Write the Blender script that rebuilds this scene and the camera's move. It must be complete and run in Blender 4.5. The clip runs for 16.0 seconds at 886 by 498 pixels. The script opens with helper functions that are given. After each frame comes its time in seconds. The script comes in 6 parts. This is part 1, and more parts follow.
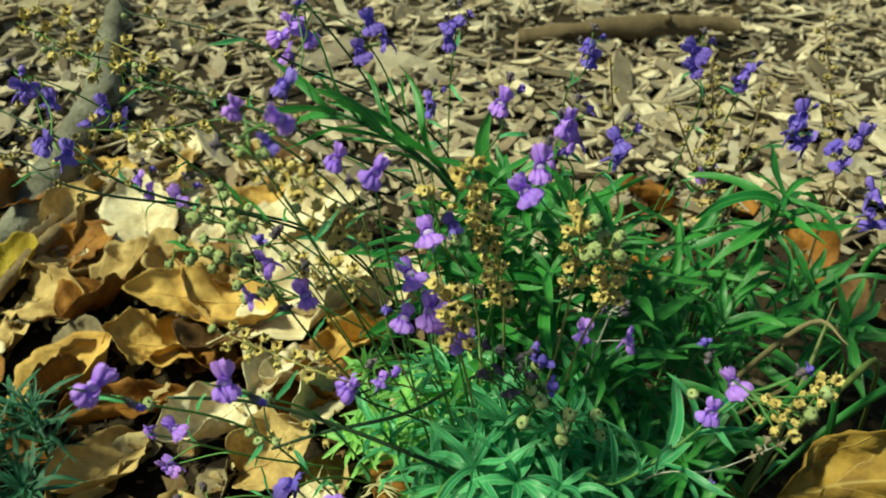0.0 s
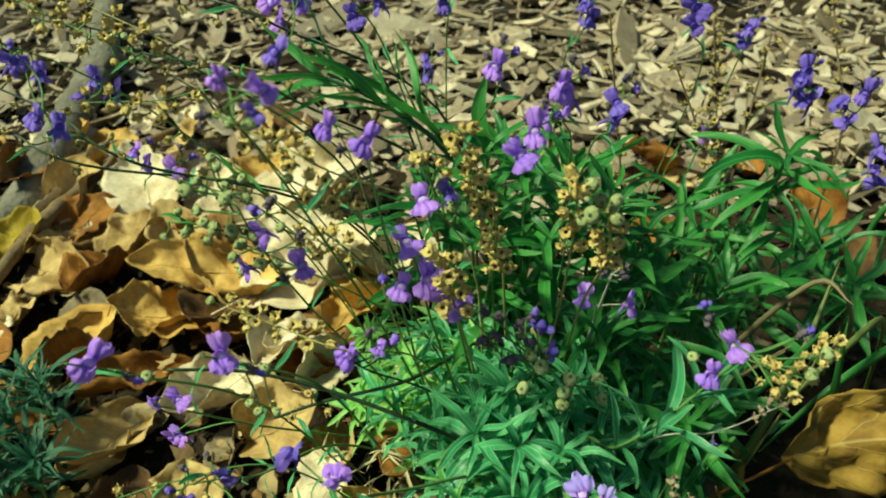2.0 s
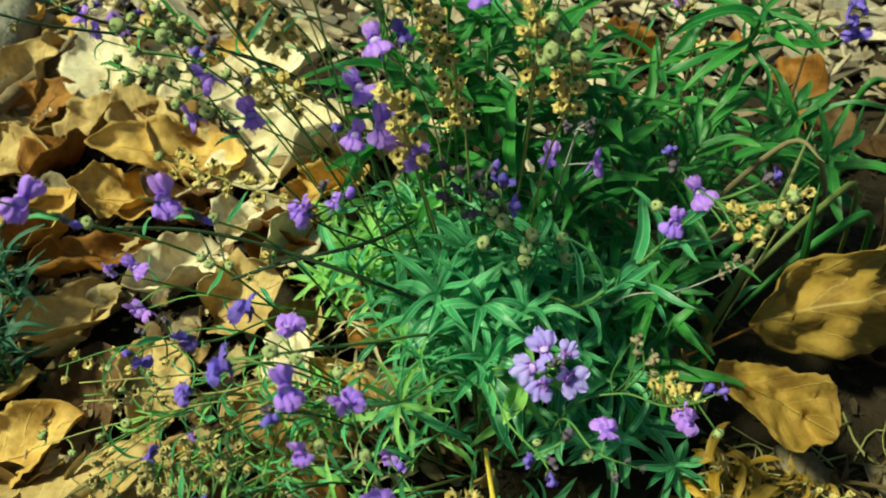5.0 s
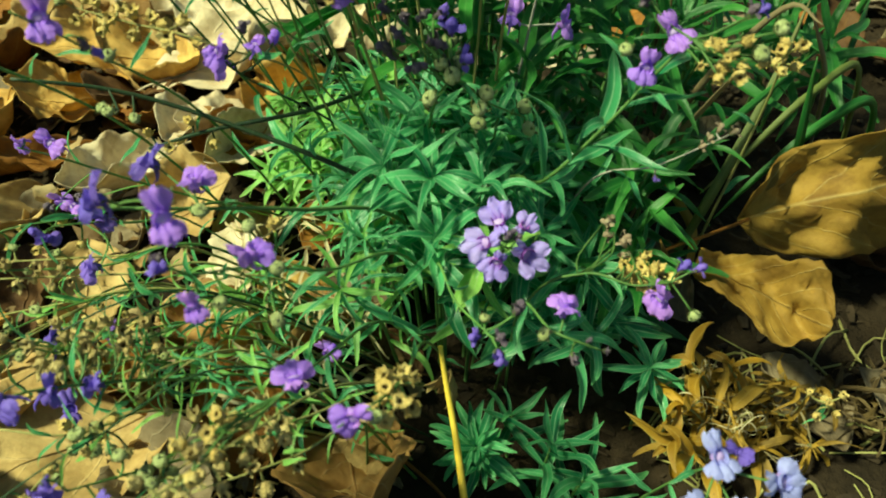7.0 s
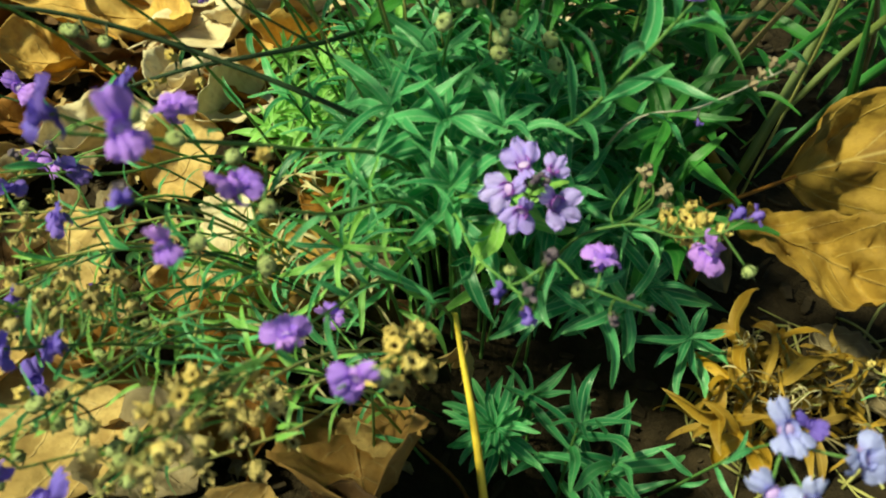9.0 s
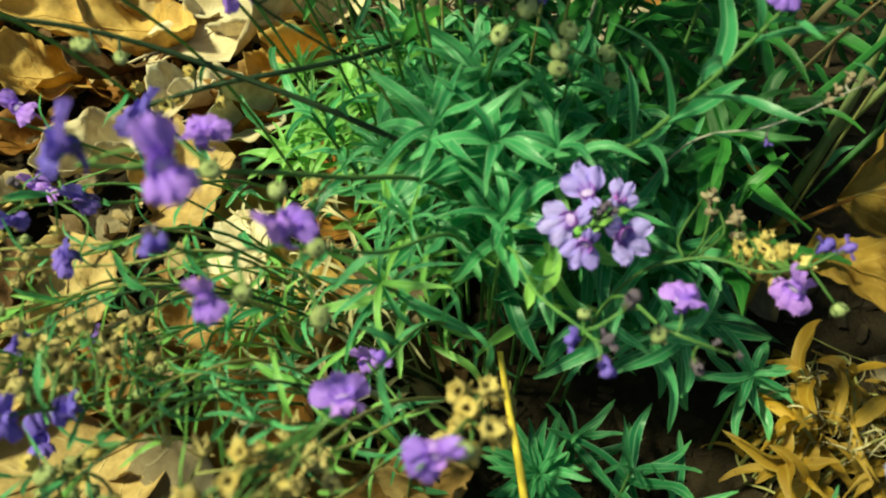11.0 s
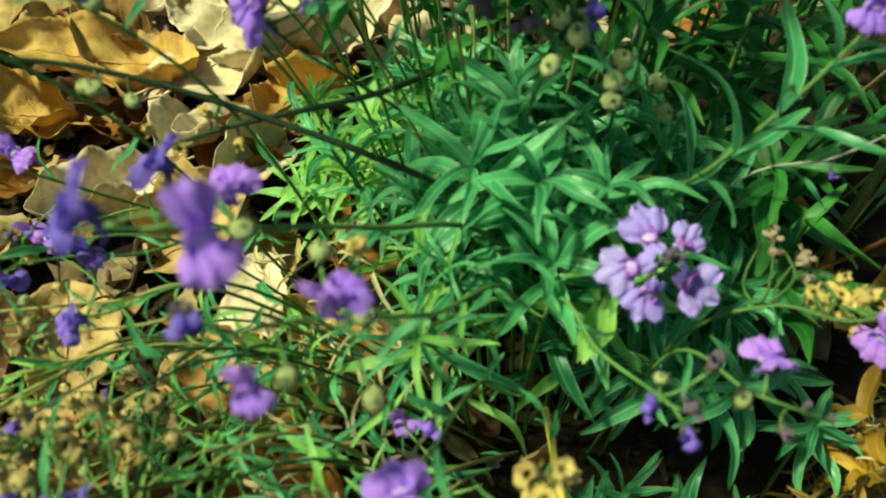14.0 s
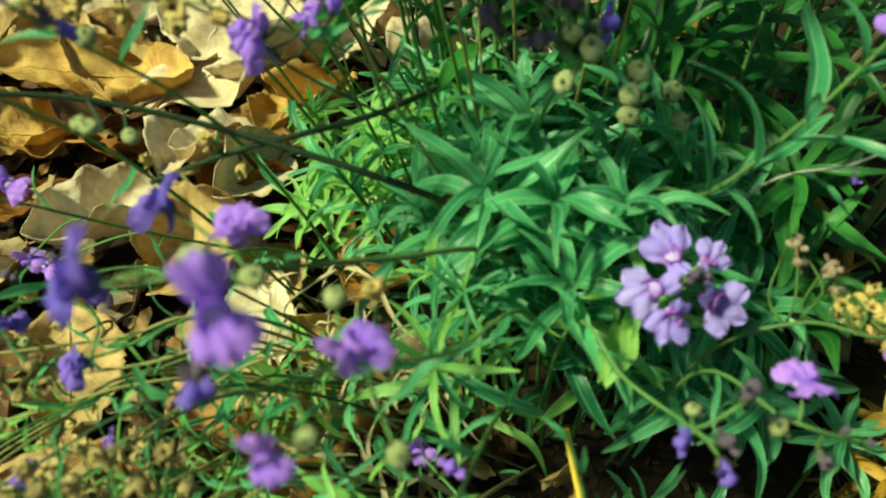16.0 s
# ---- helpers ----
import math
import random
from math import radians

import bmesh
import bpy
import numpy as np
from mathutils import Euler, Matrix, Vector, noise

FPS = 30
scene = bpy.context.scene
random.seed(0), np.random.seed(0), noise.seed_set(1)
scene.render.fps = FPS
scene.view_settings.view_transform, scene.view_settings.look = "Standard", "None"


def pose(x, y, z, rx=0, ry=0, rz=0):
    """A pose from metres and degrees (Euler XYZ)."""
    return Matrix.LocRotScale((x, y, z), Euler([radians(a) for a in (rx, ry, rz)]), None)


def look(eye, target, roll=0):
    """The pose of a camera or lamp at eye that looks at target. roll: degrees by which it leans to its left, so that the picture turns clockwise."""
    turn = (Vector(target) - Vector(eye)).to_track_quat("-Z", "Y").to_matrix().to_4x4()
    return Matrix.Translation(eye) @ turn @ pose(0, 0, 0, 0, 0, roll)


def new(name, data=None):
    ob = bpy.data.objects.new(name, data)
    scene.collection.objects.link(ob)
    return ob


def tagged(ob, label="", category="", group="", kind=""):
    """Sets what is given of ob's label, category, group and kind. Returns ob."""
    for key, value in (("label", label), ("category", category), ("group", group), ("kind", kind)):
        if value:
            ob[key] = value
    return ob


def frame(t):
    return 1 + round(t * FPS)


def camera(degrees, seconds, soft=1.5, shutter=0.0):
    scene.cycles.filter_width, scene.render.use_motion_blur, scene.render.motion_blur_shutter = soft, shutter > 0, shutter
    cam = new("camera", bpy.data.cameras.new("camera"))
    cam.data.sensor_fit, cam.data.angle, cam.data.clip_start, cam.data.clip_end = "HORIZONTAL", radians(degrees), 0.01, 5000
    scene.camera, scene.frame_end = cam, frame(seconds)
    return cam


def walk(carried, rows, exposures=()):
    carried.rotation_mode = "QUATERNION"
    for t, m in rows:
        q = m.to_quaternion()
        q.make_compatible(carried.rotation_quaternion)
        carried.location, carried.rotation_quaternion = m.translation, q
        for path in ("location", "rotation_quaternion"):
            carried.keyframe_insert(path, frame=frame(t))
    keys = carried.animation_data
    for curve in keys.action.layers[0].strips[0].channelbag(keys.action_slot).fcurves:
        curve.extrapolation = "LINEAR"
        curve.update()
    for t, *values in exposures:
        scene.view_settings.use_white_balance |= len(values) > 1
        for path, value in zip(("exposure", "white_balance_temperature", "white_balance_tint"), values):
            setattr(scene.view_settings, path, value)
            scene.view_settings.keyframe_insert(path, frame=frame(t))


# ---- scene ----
cam = camera(58.0, 16.0, soft=1.9)
cam.data.dof.use_dof, cam.data.dof.focus_distance, cam.data.dof.aperture_fstop = True, 0.34, 18.0
PATH = [
    (0, pose(-0.00224, -0.40097, 0.35935, 54.142, -0.673, 0.091)),
    (0.5, pose(0.00011, -0.39712, 0.36412, 53.059, 0.160, -0.120)),
    (1, pose(0.00000, -0.40000, 0.36000, 53.000, -0.002, -0.003)),
    (1.5, pose(0.00162, -0.39888, 0.36148, 52.146, 0.469, 0.001)),
    (2, pose(0.00263, -0.39848, 0.35866, 51.599, 0.681, -0.011)),
    (2.5, pose(0.01008, -0.40120, 0.35368, 51.257, 1.390, 0.660)),
    (3, pose(0.01020, -0.40103, 0.35257, 50.248, 1.379, 0.541)),
    (5.5, pose(0.01511, -0.40761, 0.32597, 44.757, 0.419, -1.189)),
    (6, pose(0.02113, -0.40894, 0.31372, 44.219, 0.594, -0.984)),
    (6.5, pose(0.02624, -0.41150, 0.29577, 44.527, 0.581, -1.063)),
    (7, pose(0.03212, -0.40707, 0.28635, 43.434, 0.627, -0.768)),
    (7.5, pose(0.04275, -0.40760, 0.27292, 44.002, 1.690, 0.443)),
    (8, pose(0.04591, -0.40420, 0.26433, 43.715, 2.073, 1.013)),
    (8.5, pose(0.03927, -0.40002, 0.25937, 43.281, 1.673, 0.465)),
    (9, pose(0.02890, -0.39510, 0.25375, 43.237, 1.035, -0.565)),
    (11.5, pose(0.01052, -0.37196, 0.23796, 44.646, 0.568, -1.613)),
    (12, pose(0.00822, -0.37135, 0.23285, 45.967, 0.694, -1.792)),
    (12.5, pose(0.00182, -0.36916, 0.23029, 46.662, 0.309, -2.729)),
    (13, pose(0.00022, -0.36673, 0.22805, 47.237, 0.404, -2.805)),
    (13.5, pose(-0.00179, -0.36000, 0.23099, 46.230, 0.450, -2.992)),
    (14, pose(-0.00046, -0.35476, 0.23336, 45.493, 1.043, -2.847)),
    (14.5, pose(-0.00001, -0.34825, 0.23612, 44.283, 1.836, -3.230)),
    (15, pose(-0.00019, -0.34410, 0.23830, 43.562, 2.382, -3.683)),
    (15.5, pose(-0.00224, -0.34547, 0.23464, 44.762, 2.094, -3.811)),
    (16, pose(-0.00321, -0.34378, 0.23426, 44.721, 2.357, -4.266)),
]
walk(cam, PATH, [(0, 0.35, 7200, -27), (3, 0.35, 7200, -27), (6.5, 0.46, 7650, -28), (8.5, 0.52, 8400, -25), (11.5, 0.48, 8000, -27), (16, 0.42, 7800, -28)])

# ---- light ----
SUN_AZ, SUN_EL = radians(-97), radians(54)          # azimuth from +y towards +x
sun_way = Vector((math.sin(SUN_AZ) * math.cos(SUN_EL), math.cos(SUN_AZ) * math.cos(SUN_EL), math.sin(SUN_EL)))
world = bpy.data.worlds.new("daylight")
scene.world = world
world.use_nodes = True
wn = world.node_tree
sky = wn.nodes.new("ShaderNodeTexSky")
sky.sky_type, sky.sun_disc, sky.sun_elevation, sky.sun_rotation = "NISHITA", False, SUN_EL, SUN_AZ
wn.links.new(sky.outputs["Color"], wn.nodes["Background"].inputs["Color"])
wn.nodes["Background"].inputs["Strength"].default_value = 0.06
sun = new("sun", bpy.data.lights.new("sun", "SUN"))
sun.data.energy, sun.data.angle, sun.data.color = 5.0, radians(7.0), (1.0, 0.93, 0.80)
sun.matrix_world = look(sun_way * 3, (0, 0, 0))

rng = random.Random(7)
# direction towards the camera; capsules and grass blades are turned to it
CAM_SIDE = Vector((0.0, -0.75, 0.66))


# ---- materials ----
def nodes_of(name):
    m = bpy.data.materials.new(name)
    m.use_nodes = True
    t = m.node_tree
    return m, t, t.nodes["Principled BSDF"], t.nodes["Material Output"]


def add(t, kind, **values):
    n = t.nodes.new(kind)
    for key, value in values.items():
        n.inputs[key.replace("_", " ")].default_value = value
    return n


def mixed(t, fac, a, b, blend="MIX"):
    """A colour mix; fac, a and b are sockets or values."""
    n = t.nodes.new("ShaderNodeMix")
    n.data_type, n.blend_type = "RGBA", blend
    for slot, value in ((n.inputs["Factor"], fac), (n.inputs[6], a), (n.inputs[7], b)):
        if isinstance(value, bpy.types.NodeSocket):
            t.links.new(value, slot)
        elif isinstance(value, tuple):
            slot.default_value = (*value[:3], 1)
        else:
            slot.default_value = value
    return n.outputs[2]


def ramp(t, fac, low, high):
    n = t.nodes.new("ShaderNodeMapRange")
    n.inputs["From Min"].default_value, n.inputs["From Max"].default_value = low, high
    t.links.new(fac, n.inputs["Value"])
    return n.outputs["Result"]


def maths(t, op, a, b=None):
    n = t.nodes.new("ShaderNodeMath")
    n.operation = op
    for slot, value in zip(n.inputs, (a, b)):
        if value is None:
            continue
        if isinstance(value, bpy.types.NodeSocket):
            t.links.new(value, slot)
        else:
            slot.default_value = value
    return n.outputs[0]


def noise_of(t, scale, detail=4.0, rough=0.6, vector=None):
    n = add(t, "ShaderNodeTexNoise", Scale=scale, Detail=detail, Roughness=rough)
    t.links.new(vector if vector else t.nodes.new("ShaderNodeTexCoord").outputs["Object"], n.inputs["Vector"])
    return n.outputs["Fac"]


def random_of(t):
    return t.nodes.new("ShaderNodeObjectInfo").outputs["Random"]


def thin(t, out, bsdf, colour, share):
    """Light passing through a thin blade or petal."""
    tr = t.nodes.new("ShaderNodeBsdfTranslucent")
    t.links.new(colour, tr.inputs["Color"])
    mix = t.nodes.new("ShaderNodeMixShader")
    mix.inputs[0].default_value = share
    t.links.new(bsdf.outputs[0], mix.inputs[1])
    t.links.new(tr.outputs[0], mix.inputs[2])
    t.links.new(mix.outputs[0], out.inputs["Surface"])


def bumped(t, bsdf, height, strength, distance):
    b = add(t, "ShaderNodeBump", Strength=strength, Distance=distance)
    t.links.new(height, b.inputs["Height"])
    t.links.new(b.outputs[0], bsdf.inputs["Normal"])


def blade_material(name, a, b, tip, rib, rough=0.5, share=0.3, spots=None):
    """Living or withered narrow leaf: midrib, per-leaf tone, mottling, paler tip. UV: u across, v along."""
    m, t, p, out = nodes_of(name)
    uv = t.nodes.new("ShaderNodeSeparateXYZ")
    t.links.new(t.nodes.new("ShaderNodeUVMap").outputs[0], uv.inputs[0])
    tone = mixed(t, random_of(t), a, b)
    mottle = noise_of(t, 5.0, 5)
    tone = mixed(t, maths(t, "MULTIPLY", ramp(t, mottle, 0.35, 0.75), 0.45), tone, tuple(0.55 * c for c in a))
    across = maths(t, "ABSOLUTE", maths(t, "SUBTRACT", uv.outputs[0], 0.5))
    tone = mixed(t, maths(t, "MULTIPLY", ramp(t, across, 0.07, 0.0), 0.6), tone, rib)
    tone = mixed(t, maths(t, "MULTIPLY", ramp(t, across, 0.40, 0.49), 0.55), tone, rib)
    tone = mixed(t, maths(t, "MULTIPLY", ramp(t, uv.outputs[1], 0.75, 1.05), 0.5), tone, tip)
    if spots:
        tone = mixed(t, ramp(t, noise_of(t, 9.0, 3), 0.6, 0.7), tone, spots)
    t.links.new(tone, p.inputs["Base Color"])
    p.inputs["Roughness"].default_value = rough
    p.inputs["Specular IOR Level"].default_value = 0.5
    wav = maths(t, "SINE", maths(t, "MULTIPLY", uv.outputs[0], 60.0))
    bumped(t, p, maths(t, "ADD", maths(t, "MULTIPLY", wav, 0.2), mottle), 0.35, 0.0006)
    thin(t, out, p, tone, share)
    return m


def litter_material(name, a, b, spot, rib, spotty=0.5, share=0.15):
    """Fallen leaf: netted veins, blotches, brown spots, paper-like roughness."""
    m, t, p, out = nodes_of(name)
    uv = t.nodes.new("ShaderNodeSeparateXYZ")
    t.links.new(t.nodes.new("ShaderNodeUVMap").outputs[0], uv.inputs[0])
    across = maths(t, "ABSOLUTE", maths(t, "SUBTRACT", uv.outputs[0], 0.5))
    big = noise_of(t, 26.0, 5)
    fine = noise_of(t, 240.0, 4)
    side = maths(t, "SUBTRACT", maths(t, "MULTIPLY", uv.outputs[1], 5.5), maths(t, "MULTIPLY", across, 4.5))
    side = maths(t, "ADD", side, maths(t, "MULTIPLY", noise_of(t, 60.0, 2), 0.5))
    near = maths(t, "ABSOLUTE", maths(t, "SUBTRACT", maths(t, "FRACT", side), 0.5))
    vein = maths(t, "MAXIMUM", maths(t, "MULTIPLY", ramp(t, near, 0.05, 0.0), ramp(t, fine, 0.3, 0.6)), ramp(t, across, 0.02, 0.0))
    tone = mixed(t, ramp(t, big, 0.35, 0.68), a, b)
    tone = mixed(t, maths(t, "MULTIPLY", random_of(t), 0.32), tone, mixed(t, 0.5, b, spot))
    tone = mixed(t, maths(t, "MULTIPLY", ramp(t, noise_of(t, 55.0, 4), 0.54, 0.70), spotty), tone, spot)
    tone = mixed(t, maths(t, "MULTIPLY", ramp(t, fine, 0.46, 0.70), 0.40), tone, spot)
    tone = mixed(t, maths(t, "MULTIPLY", ramp(t, noise_of(t, 14.0, 6, 0.7), 0.5, 0.68), spotty), tone, mixed(t, 0.4, spot, a))
    rim = maths(t, "ADD", maths(t, "MAXIMUM", maths(t, "MULTIPLY", across, 2.0), uv.outputs[1]), maths(t, "MULTIPLY", noise_of(t, 70.0, 4), 0.5))
    tone = mixed(t, maths(t, "MULTIPLY", ramp(t, rim, 1.10, 1.30), 0.38), tone, spot)
    tone = mixed(t, maths(t, "MULTIPLY", ramp(t, near, 0.02, 0.20), 0.22), tone, mixed(t, 0.55, b, spot))
    tone = mixed(t, maths(t, "MULTIPLY", vein, 0.45), tone, rib)
    t.links.new(tone, p.inputs["Base Color"])
    p.inputs["Roughness"].default_value = 0.72
    p.inputs["Specular IOR Level"].default_value = 0.25
    bumped(t, p, maths(t, "ADD", maths(t, "MULTIPLY", vein, 0.2), maths(t, "ADD", big, maths(t, "MULTIPLY", fine, 0.35))), 0.9, 0.0016)
    thin(t, out, p, tone, share)
    return m


def petal_material(name, a, b, deep):
    m, t, p, out = nodes_of(name)
    uv = t.nodes.new("ShaderNodeSeparateXYZ")
    t.links.new(t.nodes.new("ShaderNodeUVMap").outputs[0], uv.inputs[0])
    tone = mixed(t, random_of(t), a, b)
    tone = mixed(t, maths(t, "MULTIPLY", ramp(t, uv.outputs[1], 0.45, 0.0), 0.75), tone, deep)
    streak = maths(t, "ABSOLUTE", maths(t, "SINE", maths(t, "MULTIPLY", uv.outputs[0], 22.0)))
    tone = mixed(t, maths(t, "MULTIPLY", ramp(t, streak, 0.3, 0.0), 0.14), tone, deep)
    tone = mixed(t, maths(t, "MULTIPLY", ramp(t, noise_of(t, 4.0, 3), 0.4, 0.8), 0.35), tone, deep)
    t.links.new(tone, p.inputs["Base Color"])
    p.inputs["Roughness"].default_value = 0.55
    p.inputs["Specular IOR Level"].default_value = 0.3
    bumped(t, p, noise_of(t, 2.2, 3), 0.14, 0.03)
    thin(t, out, p, tone, 0.35)
    return m


def plain_material(name, a, b, dark, scale, rough=0.7, fine=None, depth=0.0005, island=False):
    """Two tones and a darker stain at two scales, with relief."""
    m, t, p, out = nodes_of(name)
    big, small = noise_of(t, scale, 5), noise_of(t, fine or scale * 7, 4)
    tone = mixed(t, ramp(t, big, 0.35, 0.65), a, b)
    rnd = t.nodes.new("ShaderNodeNewGeometry").outputs["Random Per Island"] if island else random_of(t)
    tone = mixed(t, maths(t, "MULTIPLY", rnd, 0.55), tone, dark)
    tone = mixed(t, maths(t, "MULTIPLY", ramp(t, small, 0.5, 0.75), 0.5), tone, dark)
    t.links.new(tone, p.inputs["Base Color"])
    p.inputs["Roughness"].default_value = rough
    p.inputs["Specular IOR Level"].default_value = 0.3
    bumped(t, p, maths(t, "ADD", big, small), 0.6, depth)
    return m


GREEN = blade_material("leaf_green", (0.04, 0.25, 0.10), (0.17, 0.60, 0.24), (0.26, 0.60, 0.20), (0.46, 0.72, 0.44), 0.30, 0.42)
# young yellow-green, raised further so the left flank's brighter light is in it
BRIGHT = blade_material("leaf_fresh_lit", (0.22, 0.54, 0.12), (0.38, 0.70, 0.17), (0.44, 0.70, 0.18), (0.50, 0.70, 0.32), 0.36, 0.42)
# darker leaf green, partly standing for the shade on rear and right-hand shoots
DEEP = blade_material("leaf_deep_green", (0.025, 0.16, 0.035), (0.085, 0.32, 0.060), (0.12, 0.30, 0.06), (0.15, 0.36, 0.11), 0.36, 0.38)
BLUISH = blade_material("leaf_bluish", (0.025, 0.11, 0.06), (0.045, 0.16, 0.085), (0.06, 0.16, 0.075), (0.08, 0.2, 0.11))
WITHER = blade_material("leaf_withered", (0.44, 0.26, 0.03), (0.24, 0.15, 0.03), (0.28, 0.15, 0.04), (0.42, 0.28, 0.07), 0.65, 0.2, (0.16, 0.08, 0.02))
AMBER = blade_material("leaf_amber", (0.56, 0.32, 0.035), (0.34, 0.19, 0.03), (0.36, 0.25, 0.08), (0.58, 0.42, 0.10), 0.55, 0.3, (0.22, 0.11, 0.02))
OLIVE = blade_material("grass_olive", (0.14, 0.19, 0.05), (0.19, 0.24, 0.06), (0.34, 0.28, 0.14), (0.22, 0.27, 0.09), 0.5, 0.3)
HUSK = blade_material("leaf_husk", (0.13, 0.085, 0.025), (0.08, 0.05, 0.02), (0.12, 0.08, 0.03), (0.18, 0.12, 0.04), 0.75, 0.15, (0.05, 0.03, 0.012))
STRAW = blade_material("straw", (0.28, 0.22, 0.11), (0.19, 0.15, 0.075), (0.22, 0.16, 0.08), (0.34, 0.27, 0.14), 0.65, 0.1)
PALESTRAW = blade_material("leaf_pale_straw", (0.66, 0.56, 0.34), (0.50, 0.40, 0.20), (0.52, 0.40, 0.20), (0.70, 0.60, 0.38), 0.6, 0.2)
STEM_GREEN = plain_material("stem_green", (0.09, 0.22, 0.05), (0.15, 0.30, 0.08), (0.07, 0.11, 0.04), 60, 0.5)
STEM_DARK = plain_material("stem_dark_green", (0.018, 0.055, 0.02), (0.03, 0.085, 0.028), (0.03, 0.03, 0.02), 60, 0.5)
STEM_GREY = plain_material("stem_lilac_grey", (0.34, 0.32, 0.29), (0.40, 0.39, 0.32), (0.24, 0.19, 0.21), 80, 0.65)
STEM_DRY = plain_material("stem_dry", (0.32, 0.33, 0.11), (0.40, 0.37, 0.14), (0.18, 0.16, 0.06), 60, 0.7)
CAPSULE = plain_material("capsule_dry", (0.84, 0.62, 0.20), (0.92, 0.76, 0.34), (0.58, 0.38, 0.10), 3, 0.7, 11, 0.03)
CAPSULE_OLD = plain_material("capsule_weathered", (0.62, 0.49, 0.20), (0.70, 0.57, 0.27), (0.40, 0.28, 0.10), 3, 0.8, 11, 0.03)
# inner faces only: darker than the shell, to paint the shade of the mouth
CAPSULE_SHADE = plain_material("capsule_hollow_shade", (0.24, 0.15, 0.045), (0.30, 0.19, 0.055), (0.13, 0.08, 0.025), 3, 0.9, 11, 0.03)
POD = plain_material("pod_green", (0.50, 0.58, 0.24), (0.60, 0.66, 0.34), (0.36, 0.40, 0.15), 3, 0.55, 14, 0.03)
SEPAL = plain_material("sepal", (0.10, 0.16, 0.05), (0.16, 0.2, 0.07), (0.10, 0.08, 0.08), 90, 0.6)
VIOLET = petal_material("petal_violet", (0.42, 0.22, 0.94), (0.60, 0.30, 0.95), (0.28, 0.09, 0.72))
INDIGO = petal_material("petal_indigo", (0.19, 0.13, 0.68), (0.28, 0.17, 0.74), (0.09, 0.05, 0.36))
MAGENTA = petal_material("petal_magenta", (0.48, 0.16, 0.62), (0.40, 0.14, 0.60), (0.26, 0.06, 0.30))
LILAC = petal_material("petal_lilac", (0.56, 0.46, 0.99), (0.42, 0.30, 0.98), (0.27, 0.09, 0.52))
PALE = petal_material("petal_pale_blue", (0.50, 0.52, 0.92), (0.38, 0.40, 0.88), (0.20, 0.17, 0.62))
PALATE = petal_material("petal_palate", (0.62, 0.42, 0.90), (0.74, 0.60, 0.92), (0.40, 0.2, 0.70))
DRYBUD = plain_material("bud_dry_tan", (0.50, 0.38, 0.26), (0.60, 0.50, 0.34), (0.34, 0.22, 0.16), 4, 0.75, 16, 0.04)
FADED = plain_material("bud_faded", (0.18, 0.13, 0.20), (0.27, 0.22, 0.22), (0.09, 0.06, 0.14), 4, 0.7, 16, 0.04)

CREAM = litter_material("litter_cream", (0.88, 0.79, 0.60), (0.78, 0.65, 0.42), (0.36, 0.22, 0.09), (0.80, 0.70, 0.50), 0.5)
TAN = litter_material("litter_tan", (0.68, 0.50, 0.23), (0.50, 0.33, 0.12), (0.20, 0.105, 0.035), (0.62, 0.48, 0.27), 0.5)
ORANGE = litter_material("litter_orange", (0.40, 0.18, 0.035), (0.26, 0.10, 0.018), (0.10, 0.04, 0.012), (0.5, 0.3, 0.1), 0.6)
BROWN = litter_material("litter_brown", (0.17, 0.085, 0.03), (0.10, 0.05, 0.02), (0.04, 0.02, 0.01), (0.25, 0.15, 0.06), 0.6)
OCHRE = litter_material("litter_ochre", (0.46, 0.29, 0.062), (0.30, 0.175, 0.036), (0.15, 0.075, 0.016), (0.58, 0.45, 0.19), 0.8, 0.2)
GREYTAN = litter_material("litter_grey_tan", (0.30, 0.24, 0.15), (0.23, 0.17, 0.10), (0.10, 0.07, 0.04), (0.38, 0.32, 0.22), 0.5)



def chip_material(name, island):
    """Split wood in many weathered tones, with grain along the chip."""
    m, t, p, out = nodes_of(name)
    rnd = t.nodes.new("ShaderNodeNewGeometry").outputs["Random Per Island"] if island else random_of(t)
    n = t.nodes.new("ShaderNodeValToRGB")
    n.color_ramp.interpolation = "CONSTANT"
    tones = ((0.0, (0.46, 0.37, 0.26)), (0.16, (0.33, 0.26, 0.18)), (0.30, (0.40, 0.34, 0.26)), (0.45, (0.26, 0.21, 0.16)), (0.57, (0.58, 0.48, 0.35)), (0.72, (0.24, 0.175, 0.12)), (0.82, (0.43, 0.34, 0.23)), (0.93, (0.11, 0.085, 0.06)))
    n.color_ramp.elements.remove(n.color_ramp.elements[1])
    n.color_ramp.elements[0].color = (*tones[0][1], 1)
    for place, colour in tones[1:]:
        n.color_ramp.elements.new(place).color = (*colour, 1)
    t.links.new(rnd, n.inputs["Fac"])
    big, fine = noise_of(t, 45.0, 5), noise_of(t, 380.0, 4)
    tone = mixed(t, maths(t, "MULTIPLY", ramp(t, big, 0.4, 0.7), 0.55), n.outputs["Color"], (0.16, 0.115, 0.07))
    tone = mixed(t, maths(t, "MULTIPLY", ramp(t, fine, 0.5, 0.75), 0.4), tone, (0.10, 0.075, 0.05))
    t.links.new(tone, p.inputs["Base Color"])
    p.inputs["Roughness"].default_value = 0.85
    p.inputs["Specular IOR Level"].default_value = 0.2
    bumped(t, p, maths(t, "ADD", big, fine), 0.7, 0.0015)
    return m


